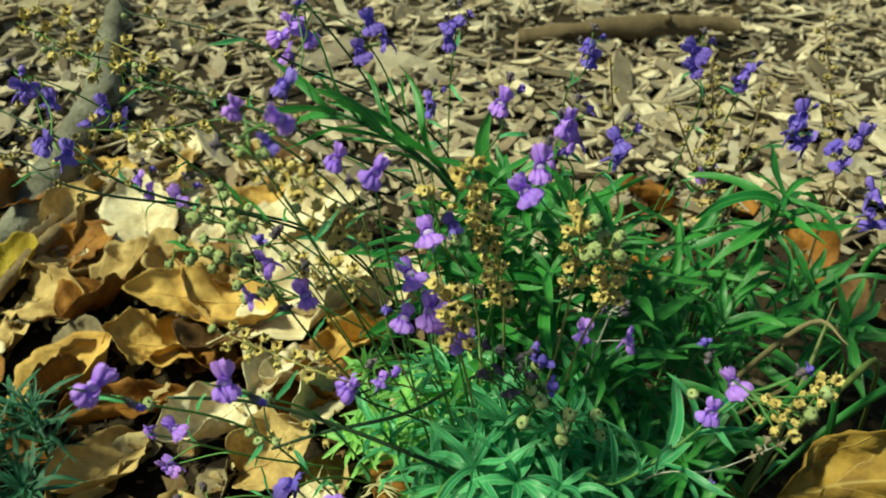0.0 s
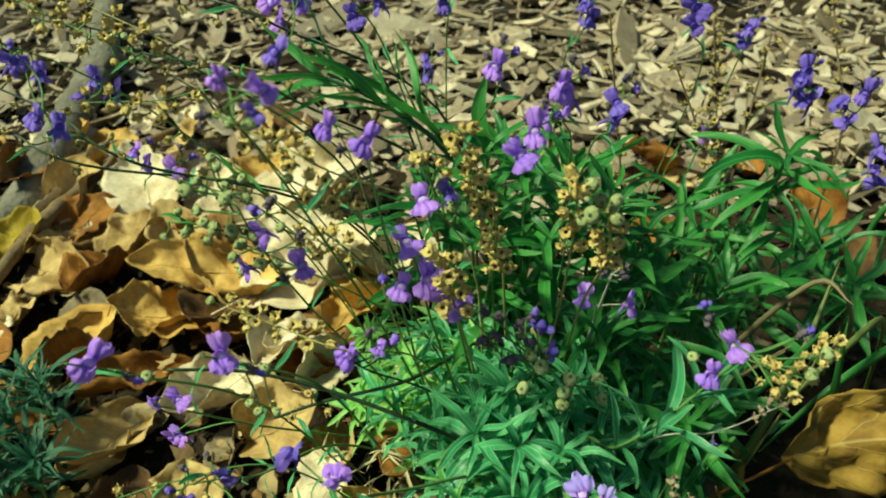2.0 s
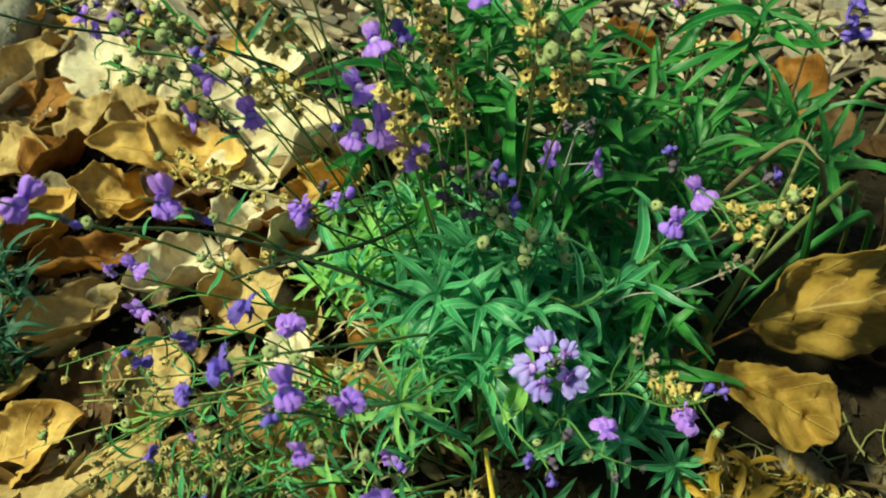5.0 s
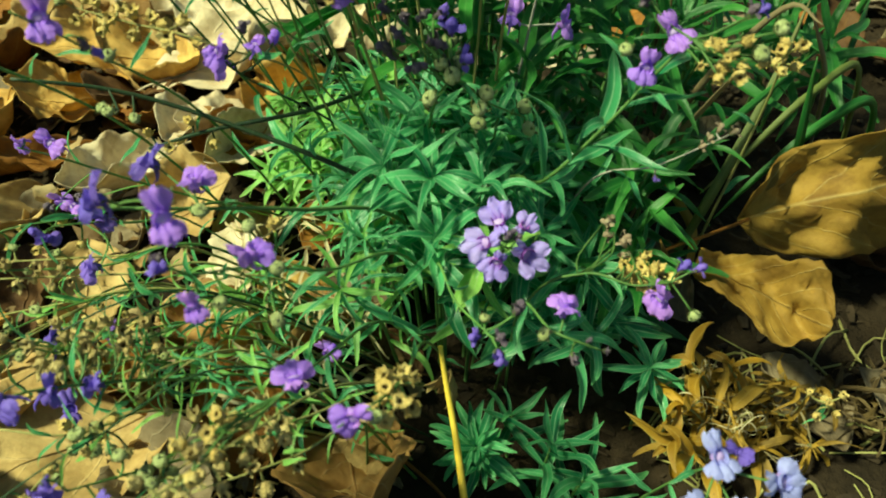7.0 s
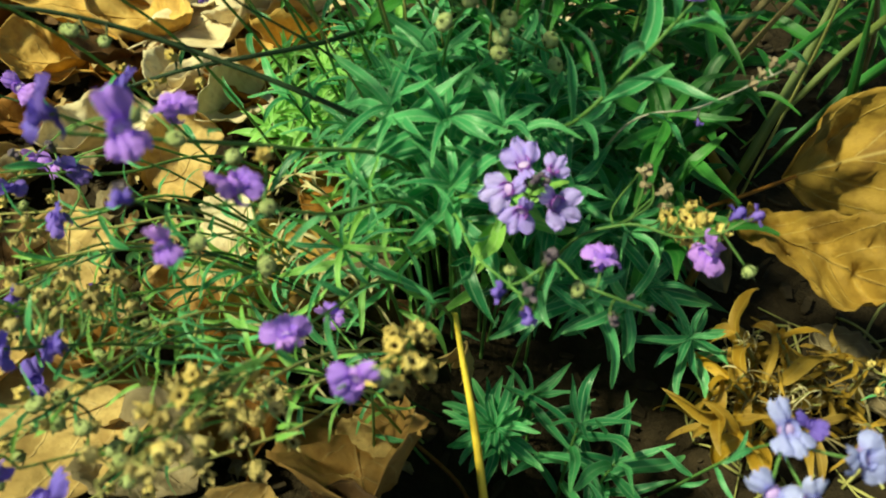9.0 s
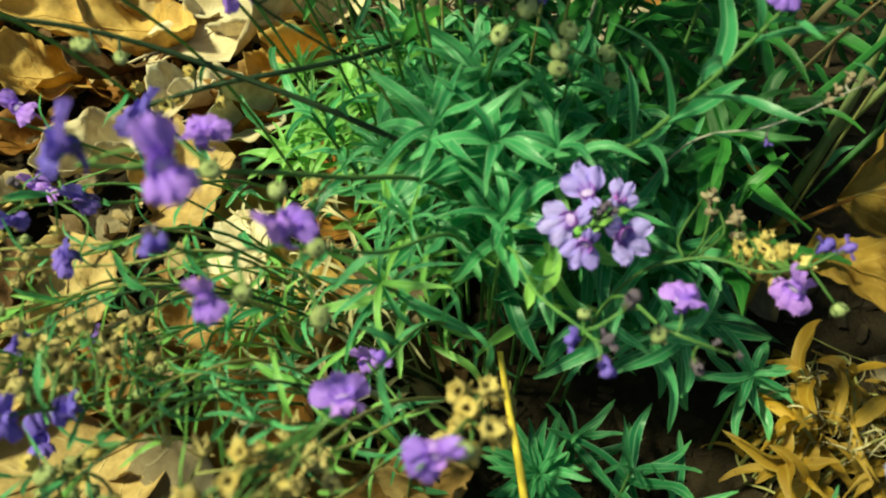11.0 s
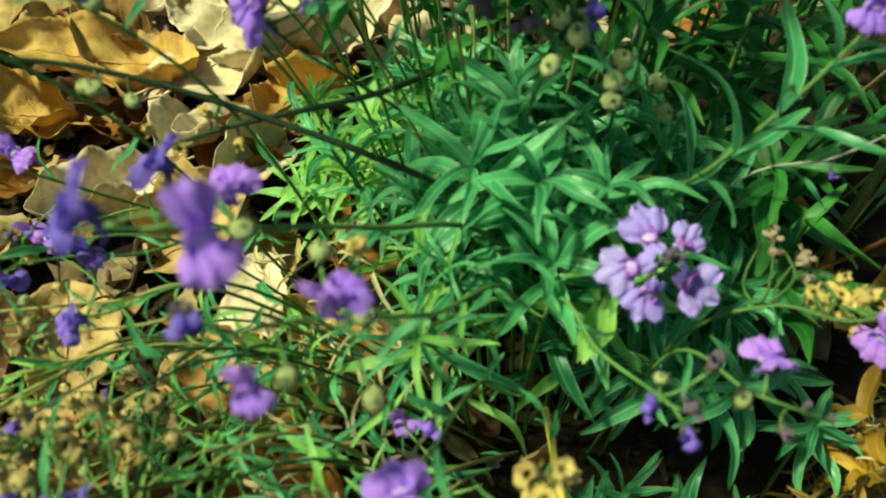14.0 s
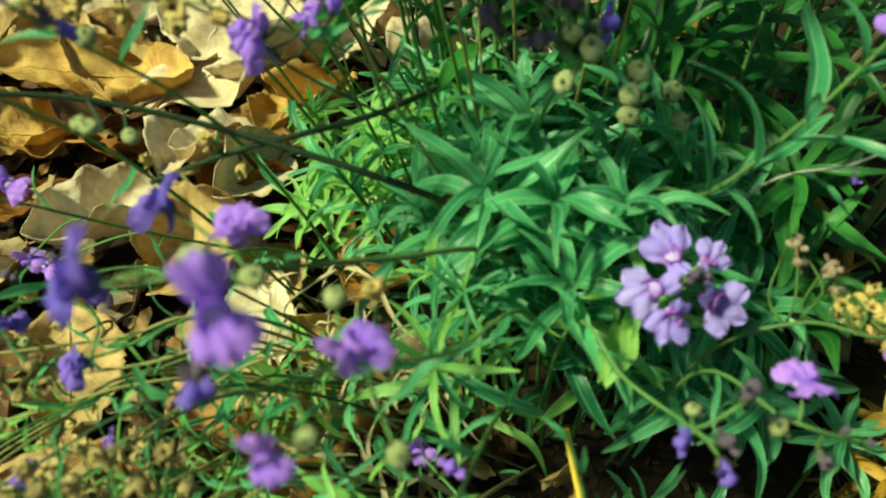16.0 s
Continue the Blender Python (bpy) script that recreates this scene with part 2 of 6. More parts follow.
def scrap_material():
    """Broken dry leaf in many tones, one to a piece."""
    m, t, p, out = nodes_of("leaf_scraps")
    n = t.nodes.new("ShaderNodeValToRGB")
    n.color_ramp.elements.remove(n.color_ramp.elements[1])
    n.color_ramp.elements[0].color = (0.55, 0.43, 0.22, 1)
    for place, colour in ((0.2, (0.30, 0.19, 0.07)), (0.4, (0.12, 0.065, 0.025)), (0.55, (0.38, 0.20, 0.05)), (0.7, (0.44, 0.32, 0.14)), (0.85, (0.20, 0.14, 0.08)), (1.0, (0.60, 0.50, 0.30))):
        n.color_ramp.elements.new(place).color = (*colour, 1)
    t.links.new(t.nodes.new("ShaderNodeNewGeometry").outputs["Random Per Island"], n.inputs["Fac"])
    big, fine = noise_of(t, 60.0, 5), noise_of(t, 350.0, 4)
    tone = mixed(t, maths(t, "MULTIPLY", ramp(t, big, 0.42, 0.7), 0.6), n.outputs["Color"], (0.12, 0.065, 0.025))
    tone = mixed(t, maths(t, "MULTIPLY", ramp(t, fine, 0.5, 0.72), 0.4), tone, (0.10, 0.06, 0.03))
    t.links.new(tone, p.inputs["Base Color"])
    p.inputs["Roughness"].default_value = 0.75
    bumped(t, p, maths(t, "ADD", big, fine), 0.6, 0.0012)
    thin(t, out, p, tone, 0.15)
    return m


SCRAPS = scrap_material()
CHIP, CHIPS = chip_material("chip_wood", False), chip_material("chips_wood", True)
# crumb tones lowered with the soil's, painting in the shade of the hollow
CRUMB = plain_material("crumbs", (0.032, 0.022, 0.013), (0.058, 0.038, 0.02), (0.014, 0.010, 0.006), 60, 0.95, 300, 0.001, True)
BARK = plain_material("bark_grey", (0.27, 0.25, 0.20), (0.10, 0.09, 0.065), (0.05, 0.042, 0.03), 28, 0.9, 190, 0.005)
TWIGWOOD = plain_material("twig_brown", (0.20, 0.14, 0.075), (0.13, 0.085, 0.045), (0.05, 0.033, 0.02), 50, 0.85, 300, 0.002)
GOLD = plain_material("stalk_yellow", (0.85, 0.62, 0.10), (0.80, 0.56, 0.08), (0.70, 0.45, 0.06), 60, 0.5)


def soil_material():
    m, t, p, out = nodes_of("soil")
    big, mid, fine = noise_of(t, 3.0, 5), noise_of(t, 45.0, 6, 0.7), noise_of(t, 320.0, 4)
    # humus brown, darkened beyond its own tone so the hollow's shade is in it
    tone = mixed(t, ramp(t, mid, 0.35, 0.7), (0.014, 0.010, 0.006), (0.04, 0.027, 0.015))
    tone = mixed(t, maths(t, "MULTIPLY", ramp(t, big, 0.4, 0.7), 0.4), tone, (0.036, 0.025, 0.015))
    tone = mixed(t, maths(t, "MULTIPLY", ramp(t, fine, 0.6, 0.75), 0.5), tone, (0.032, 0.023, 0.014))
    place = t.nodes.new("ShaderNodeVectorMath")
    place.operation = "LENGTH"
    t.links.new(t.nodes.new("ShaderNodeTexCoord").outputs["Object"], place.inputs[0])
    mulch = mixed(t, ramp(t, noise_of(t, 14.0, 8, 0.85), 0.38, 0.62), (0.05, 0.04, 0.028), (0.17, 0.14, 0.095))
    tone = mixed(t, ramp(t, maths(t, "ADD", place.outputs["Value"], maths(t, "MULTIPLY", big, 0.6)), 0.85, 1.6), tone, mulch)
    t.links.new(tone, p.inputs["Base Color"])
    p.inputs["Roughness"].default_value = 0.95
    p.inputs["Specular IOR Level"].default_value = 0.15
    bumped(t, p, maths(t, "ADD", mid, maths(t, "MULTIPLY", fine, 0.4)), 0.9, 0.006)
    return m


SOIL = soil_material()


# ---- mesh tools ----
class Shape:
    """Collects points, faces, UVs and material slots of one mesh."""

    def __init__(self):
        self.v, self.f, self.uv, self.m = [], [], [], []

    def grid(self, rows, uvs=None, slot=0, closed=False):
        at, n, w = len(self.v), len(rows), len(rows[0])
        for i, row in enumerate(rows):
            for j, p in enumerate(row):
                self.v.append(tuple(p))
                self.uv.append(uvs[i][j] if uvs else (j / max(1, w - 1), i / max(1, n - 1)))
        for i in range(n - 1):
            for j in range(w if closed else w - 1):
                k = (j + 1) % w
                self.f.append((at + i * w + j, at + i * w + k, at + (i + 1) * w + k, at + (i + 1) * w + j))
                self.m.append(slot)

    def tube(self, points, radii, sides=6, slot=0):
        rows, side = [], Vector((0.3, 0.2, 1.0))
        for i, p in enumerate(points):
            way = (points[min(i + 1, len(points) - 1)] - points[max(i - 1, 0)]).normalized()
            a = way.cross(side)
            a = (a if a.length > 1e-4 else way.cross(Vector((1, 0, 0)))).normalized()
            b = way.cross(a).normalized()
            rows.append([p + (a * math.cos(2 * math.pi * k / sides) + b * math.sin(2 * math.pi * k / sides)) * radii[i] for k in range(sides)])
        start = len(self.v)
        self.grid(rows, None, slot, True)
        for i, ring in ((0, start), (len(points) - 1, start + sides * (len(points) - 1))):
            at = len(self.v)
            self.v.append(tuple(points[i]))
            self.uv.append((0.5, float(i > 0)))
            self.f += [(ring + k, ring + (k + 1) % sides, at) for k in range(sides)]
            self.m += [slot] * sides

    def lathe(self, profile, sides=8, frame_m=None, slot=0, wobble=None):
        """profile: (radius, height) along z."""
        frame_m = frame_m or Matrix()
        rows = []
        for i, (r, h) in enumerate(profile):
            rows.append([frame_m @ Vector((r * math.cos(2 * math.pi * k / sides), r * math.sin(2 * math.pi * k / sides), h + (wobble(i, k) if wobble else 0))) for k in range(sides)])
        self.grid(rows, None, slot, True)

    def mesh(self, name, materials, smooth=True):
        me = bpy.data.meshes.new(name)
        me.from_pydata(self.v, [], self.f)
        for m in materials if isinstance(materials, (list, tuple)) else [materials]:
            me.materials.append(m)
        me.polygons.foreach_set("material_index", self.m)
        layer = me.uv_layers.new(name="UVMap")
        index = np.zeros(len(me.loops), dtype=np.int32)
        me.loops.foreach_get("vertex_index", index)
        layer.data.foreach_set("uv", np.array(self.uv, dtype=np.float32)[index].ravel())
        me.polygons.foreach_set("use_smooth", [smooth] * len(me.polygons))
        me.update()
        return me


def thing(name, at, label, category, group="", kind=""):
    ob = new(name)
    ob.empty_display_size = 0.01
    ob.location = at
    return tagged(ob, label, category, group, kind)


def part(name, me, parent, m=None, label=""):
    """One mesh object under a thing or a part; m is its pose within the parent."""
    ob = new(name, me)
    ob.parent = parent
    if m is not None:
        ob.matrix_basis = m
    return tagged(ob, label)


def axes(way, normal):
    """A turn whose y runs along way and whose z is near normal."""
    y = Vector(way).normalized()
    x = y.cross(Vector(normal))
    x = x.normalized() if x.length > 1e-5 else y.orthogonal().normalized()
    return Matrix((x, y, x.cross(y))).transposed().to_4x4()


def spline(points, steps=6):
    p = [Vector(q) for q in points]
    p = [2 * p[0] - p[1]] + p + [2 * p[-1] - p[-2]]
    out = []
    for i in range(1, len(p) - 2):
        for s in range(steps):
            u = s / steps
            out.append(0.5 * ((2 * p[i]) + (p[i + 1] - p[i - 1]) * u + (2 * p[i - 1] - 5 * p[i] + 4 * p[i + 1] - p[i + 2]) * u * u
                              + (3 * p[i] - p[i - 1] - 3 * p[i + 1] + p[i + 2]) * u ** 3))
    return out + [p[-2]]


def ground_z(x, y):
    h = 0.0045 * noise.noise((x * 9, y * 9, 0.3)) + 0.0022 * noise.noise((x * 34, y * 34, 4.1))
    h -= 0.050 * math.exp(-(((x - 0.085) / 0.075) ** 2 + ((y + 0.245) / 0.062) ** 2))
    h -= 0.012 * math.exp(-(((x + 0.02) / 0.05) ** 2 + ((y + 0.16) / 0.05) ** 2))
    return h


# ---- ground ----
def build_ground():
    n = 190
    u = np.linspace(-1, 1, n)
    far = np.sign(u) * (0.62 * np.abs(u) + 0.9 * np.abs(u) ** 6 + 60 * np.abs(u) ** 40)
    s = Shape()
    s.grid([[(x, y + 0.1, ground_z(x, y + 0.1) * (1 if abs(x) < 2 and abs(y) < 2 else 0)) for x in far] for y in far])
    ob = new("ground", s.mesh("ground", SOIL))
    return tagged(ob, "dark humus soil under mulch and fallen leaves", "ground", kind="structure")


ground = build_ground()


def chip_points(rnd, length, width, thick):
    """A split, tapered chip: five stations of four corners, a bit bent."""
    rows, bend, skew = [], rnd.uniform(-0.12, 0.12), rnd.uniform(-0.3, 0.3)
    for i in range(4):
        q = i / 3
        w = width * (0.25 + 0.75 * math.sin(math.pi * (0.14 + 0.72 * q))) * rnd.uniform(0.75, 1.15)
        h = thick * rnd.uniform(0.6, 1.1) * (0.5 + 0.5 * math.sin(math.pi * (0.15 + 0.7 * q)))
        y = (q - 0.5) * length
        z = bend * length * (q - 0.5) ** 2 * 4
        rows.append([(-w / 2 + skew * w * q, y + rnd.uniform(-0.05, 0.05) * length, z - h / 2), (w / 2, y, z - h / 2 * rnd.uniform(0.4, 1)),
                     (w / 2 * 0.9, y + rnd.uniform(-0.06, 0.06) * length, z + h / 2), (-w / 2 * 0.85, y, z + h / 2 * rnd.uniform(0.5, 1))])
    return rows


def chip_shape(rnd, length, width, thick):
    s = Shape()
    s.grid(chip_points(rnd, length, width, thick), None, 0, True)
    s.f += [(3, 2, 1, 0), (12, 13, 14, 15)]
    s.m += [0, 0]
    return s


def chip_density(x, y):
    """Where the mulch lies bare: beyond the plants, thinning out under the fallen leaves and the clump."""
    if y > 0.16:
        return 1.0
    if x > 0.13:
        return max(0.0, min(1.0, (y - 0.05) / 0.1))
    if x > -0.02:
        return max(0.0, min(1.0, (y + 0.03) / 0.12))
    return max(0.0, min(0.6, (y - 0.02) / 0.2))


def build_chips():
    rnd = random.Random(11)
    kinds = [chip_shape(rnd, 0.036, rnd.uniform(0.008, 0.013), rnd.uniform(0.003, 0.005)).mesh("wood_chip", CHIP, False) for _ in range(12)]
    made = 0
    while made < 300:
        x, y = rnd.uniform(-0.12, 0.42), rnd.uniform(0.06, 0.42)
        if rnd.random() > chip_density(x, y):
            continue
        sc = rnd.uniform(0.5, 1.5)
        m = pose(x, y, ground_z(x, y) + rnd.uniform(0.006, 0.016), rnd.uniform(-26, 26), rnd.uniform(-40, 40), rnd.uniform(0, 360))
        part("wood_chip", kinds[made % 12], ground, m @ Matrix.Diagonal((sc * rnd.uniform(0.8, 1.3), sc, sc, 1)))
        made += 1
    s = Shape()
    count = 0
    while count < 12500:
        far = rnd.random() < 0.22
        x, y = (rnd.gauss(0, 1.1), rnd.gauss(0.9, 0.75)) if far else (rnd.uniform(-0.95, 0.95), rnd.uniform(-0.05, 1.25))
        thinning = 0.0 if far else max((abs(x) - 0.62) / 0.33, (y - 0.9) / 0.35)
        if y < -0.05 or rnd.random() > chip_density(x, y) or rnd.random() < thinning:
            continue
        big = rnd.random() < 0.12
        length = (rnd.uniform(0.035, 0.065) if big else rnd.uniform(0.006, 0.032)) * (1.6 if far else 1.0)
        rows = chip_points(rnd, length, length * rnd.choice((rnd.uniform(0.08, 0.18), rnd.uniform(0.18, 0.5))), rnd.uniform(0.0014, 0.005))
        m = pose(x, y, ground_z(x, y) + rnd.uniform(0.0, 0.013), rnd.uniform(-28, 28), rnd.uniform(-45, 45), rnd.uniform(0, 360))
        at = len(s.v)
        s.grid([[m @ Vector(p) for p in row] for row in rows], None, 0, True)
        s.f += [(at + 3, at + 2, at + 1, at), (at + 12, at + 13, at + 14, at + 15)]
        s.m += [0, 0]
        count += 1
    tagged(new("wood_chip_mulch", s.mesh("wood_chip_mulch", CHIPS, False)), "pale shredded wood chip mulch spread on the soil", "mulch", kind="stuff")
    c = Shape()
    for _ in range(5200):
        x, y = rnd.uniform(-0.42, 0.42), rnd.uniform(-0.38, 0.2)
        length = rnd.uniform(0.002, 0.011)
        rows = chip_points(rnd, length, length * rnd.uniform(0.2, 0.6), length * rnd.uniform(0.12, 0.3))
        m = pose(x, y, ground_z(x, y) + rnd.uniform(0.0, 0.003), rnd.uniform(-30, 30), rnd.uniform(-30, 30), rnd.uniform(0, 360))
        at = len(c.v)
        c.grid([[m @ Vector(p) for p in row] for row in rows], None, 0, True)
        c.f += [(at + 3, at + 2, at + 1, at), (at + 12, at + 13, at + 14, at + 15)]
        c.m += [0, 0]
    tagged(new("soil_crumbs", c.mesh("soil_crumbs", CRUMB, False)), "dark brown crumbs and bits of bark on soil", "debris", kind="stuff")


# ---- fallen leaves ----
def outline(kind, q):
    """Half width of a leaf blade at q from its base (0) to its tip (1), for a leaf of width 1."""
    if kind == "heart":
        return 1.19 * q ** 0.5 * (1 - q) ** 0.8
    if kind == "oval":
        return 1.3 * q ** 0.7 * (1 - q) ** 0.66
    if kind == "fan":
        return 0.5 * min(1.0, 0.28 + 0.95 * q) * (1 - max(0.0, (q - 0.55) / 0.46) ** 2.6) ** 0.5
    if kind == "broad":
        return 0.5 * (1 - abs(2 * q - 1) ** 2.4) ** 0.55
    return 1.3 * q ** 0.6 * (1 - q) ** 0.6 * (1 + 0.25 * math.sin(q * 19))


def ridge(p):
    """Sharp creases: noise folded at zero."""
    return 0.5 - 2.0 * abs(noise.noise(p))


def leaf_blade(rnd, length, width, kind, cup, curl, crumple, fold, pleats=None):
    """Rows of points of a dry blade along y, and its UVs; the base is the origin. Soft waves, rolled rims, side veins as shallow pleats, a few torn bites."""
    n, w, rows, uvs = 22, 16, [], []
    off = rnd.uniform(0, 50)
    bend, pleat = rnd.uniform(-0.18, 0.18), rnd.uniform(0.012, 0.035) if pleats is None else pleats
    roll = [rnd.uniform(0.0, 1.1) * rnd.choice((0, 1, 1)) for _ in range(2)]
    tip_roll = rnd.uniform(-0.2, 0.5) * rnd.choice((0, 1))
    bites = [(rnd.uniform(0.2, 0.95), rnd.choice((-1, 1)), rnd.uniform(0.03, 0.07), rnd.uniform(0.1, 0.4)) for _ in range(rnd.choice((0, 1, 2)))]
    for i in range(n + 1):
        q = i / n
        half = max(outline(kind, q), 0.012) * width * (1 + 0.10 * noise.noise((q * 4, off, 1.0)))
        row, uvr = [], []
        for j in range(w + 1):
            u = (j / w - 0.5) * 2
            s = math.copysign(2, u) + off
            edge = 1 + (0.20 * noise.noise((q * 5, s, 3)) + 0.11 * noise.noise((q * 19, s, 7)) + 0.03 * (i % 2)) * abs(u) ** 3
            for at, side, wide, deep in bites:
                if side * u > 0:
                    edge -= deep * math.exp(-((q - at) / wide) ** 2) * abs(u) ** 2
            x, y = u * half * edge, q * length
            if kind == "heart" and q < 0.25:
                y -= abs(u) * length * 0.16 * (1 - q * 4)
            z = 0.6 * cup * width * u * u * (half / width * 2) + curl * length * (q - 0.35) ** 2
            z += fold * width * abs(u) * half / width
            p = (x / width + off, y / width, off)
            z += 0.95 * crumple * width * noise.noise((p[0] * 1.5, p[1] * 1.5, off))
            z += 0.40 * crumple * width * noise.noise((p[0] * 3.7, p[1] * 3.7, off + 4))
            z += 0.75 * crumple * width * ridge((p[0] * 1.9, p[1] * 1.9, off + 5))
            z += 0.30 * crumple * width * ridge((p[0] * 5.1, p[1] * 5.1, off + 9))
            lip_up = max(0.0, abs(u) - 0.4) / 0.6
            k = roll[0 if u < 0 else 1] * max(0.0, 0.45 + noise.noise((q * 2.6, s, 11)))
            z += k * half * lip_up ** 2 * 0.8
            x *= 1 - 0.40 * k * lip_up ** 2
            z += tip_roll * length * max(0.0, q - 0.7) ** 2 * 3
            z += pleat * width * (0.6 - abs(math.sin((q * 5.5 - abs(u) * 1.5) * math.pi))) * min(1.0, 3 * abs(u)) * half / width * 2
            row.append(Vector((x + bend * length * q * q, y, z)))
            uvr.append((j / w, q))
        rows.append(row)
        uvs.append(uvr)
    return rows, uvs


def fallen_leaf(at, length, width, yaw, tilt, roll, mat, label, kind="heart", cup=0.28, curl=0.35, crumple=0.16, fold=0.25, lift=0.0, stalk=True, settle=True, turn=None, group="fallen leaves", pleats=None, rib=True):
    rnd = random.Random(int((at[0] * 9173 + at[1] * 4877) * 1000))
    rows, uvs = leaf_blade(rnd, length, width, kind, cup, curl, crumple, fold, pleats)
    m = turn if turn is not None else pose(0, 0, 0, tilt, roll, yaw).to_3x3().to_4x4()
    mid = Vector((0, length * 0.5 if settle else 0, 0))
    rows = [[m @ (p - mid) for p in row] for row in rows]
    base = Vector(at)
    if settle:
        low = min(p.z - ground_z(base.x + p.x, base.y + p.y) for row in rows for p in row)
        base.z = -low + 0.0035 + lift
    ob = thing("fallen_leaf", base, label, "leaf", group)
    s = Shape()
    s.grid(rows, uvs)
    blade = part("blade", s.mesh("blade", mat), ob)
    thick = blade.modifiers.new("thickness", "SOLIDIFY")
    thick.thickness = 0.00022
    mid_w = len(rows[0]) // 2
    s = Shape()
    if rib:
        s.tube([row[mid_w] + Vector((0, 0, 0.0002)) for row in rows[:-1]], list(np.linspace(0.011 * width, 0.004 * width, len(rows) - 1)), 5)
        part("midrib", s.mesh("midrib", mat), ob)
    if stalk:
        way = (rows[0][mid_w] - rows[2][mid_w]).normalized()
        p0 = rows[1][mid_w]
        pts = [p0, p0 + way * length * 0.18 + Vector((0, 0, 0.001)), p0 + way * length * 0.4 + Vector((rnd.uniform(-0.004, 0.004), rnd.uniform(-0.004, 0.004), -0.001))]
        s = Shape()
        s.tube(spline(pts, 4), [0.0006] * 8 + [0.0009], 5)
        part("leaf_stalk", s.mesh("leaf_stalk", mat), ob)
    return ob


LEMON = litter_material("litter_lemon", (0.46, 0.35, 0.04), (0.36, 0.26, 0.03), (0.30, 0.18, 0.03), (0.75, 0.62, 0.2), 0.25)
GOLDEN = litter_material("litter_gold", (0.80, 0.55, 0.19), (0.62, 0.36, 0.09), (0.26, 0.13, 0.03), (0.66, 0.48, 0.2), 0.5)
RUST = litter_material("litter_rust", (0.48, 0.29, 0.11), (0.34, 0.18, 0.055), (0.15, 0.07, 0.02), (0.55, 0.42, 0.22), 0.6)
LITTER = {"rust": (RUST, "rust-brown brittle leaf with pale veins on the soil"), "gold": (GOLDEN, "golden-brown dry leaf lying on the ground"), "lemon": (LEMON, "bright yellow freshly fallen leaf on the mulch"), "cream": (CREAM, "pale cream dry curled leaf lying on the ground"), "tan": (TAN, "tan dry crumpled leaf lying on the ground"),
          "orange": (ORANGE, "orange-brown dry leaf with dark spots"), "brown": (BROWN, "dark brown rotting leaf on the soil"),
          "grey": (GREYTAN, "grey-tan brittle old leaf on the ground")}


def lay(colour, x, y, size, yaw, tilt=8, roll=0, kind="heart", ratio=0.85, **more):
    mat, label = LITTER[colour]
    return fallen_leaf((x, y, 0), size, size * ratio, yaw, tilt, roll, mat, label, kind, **more)


def litter_edge(x, y):
    """How far a place lies out of the drift of leaves: below 1 inside."""
    if x > -0.12 + 0.25 * max(0.0, -0.02 - y) and y > 0.05:
        return 9.0
    return ((x + 0.18) / 0.27) ** 2 + ((y + 0.06) / 0.29) ** 2


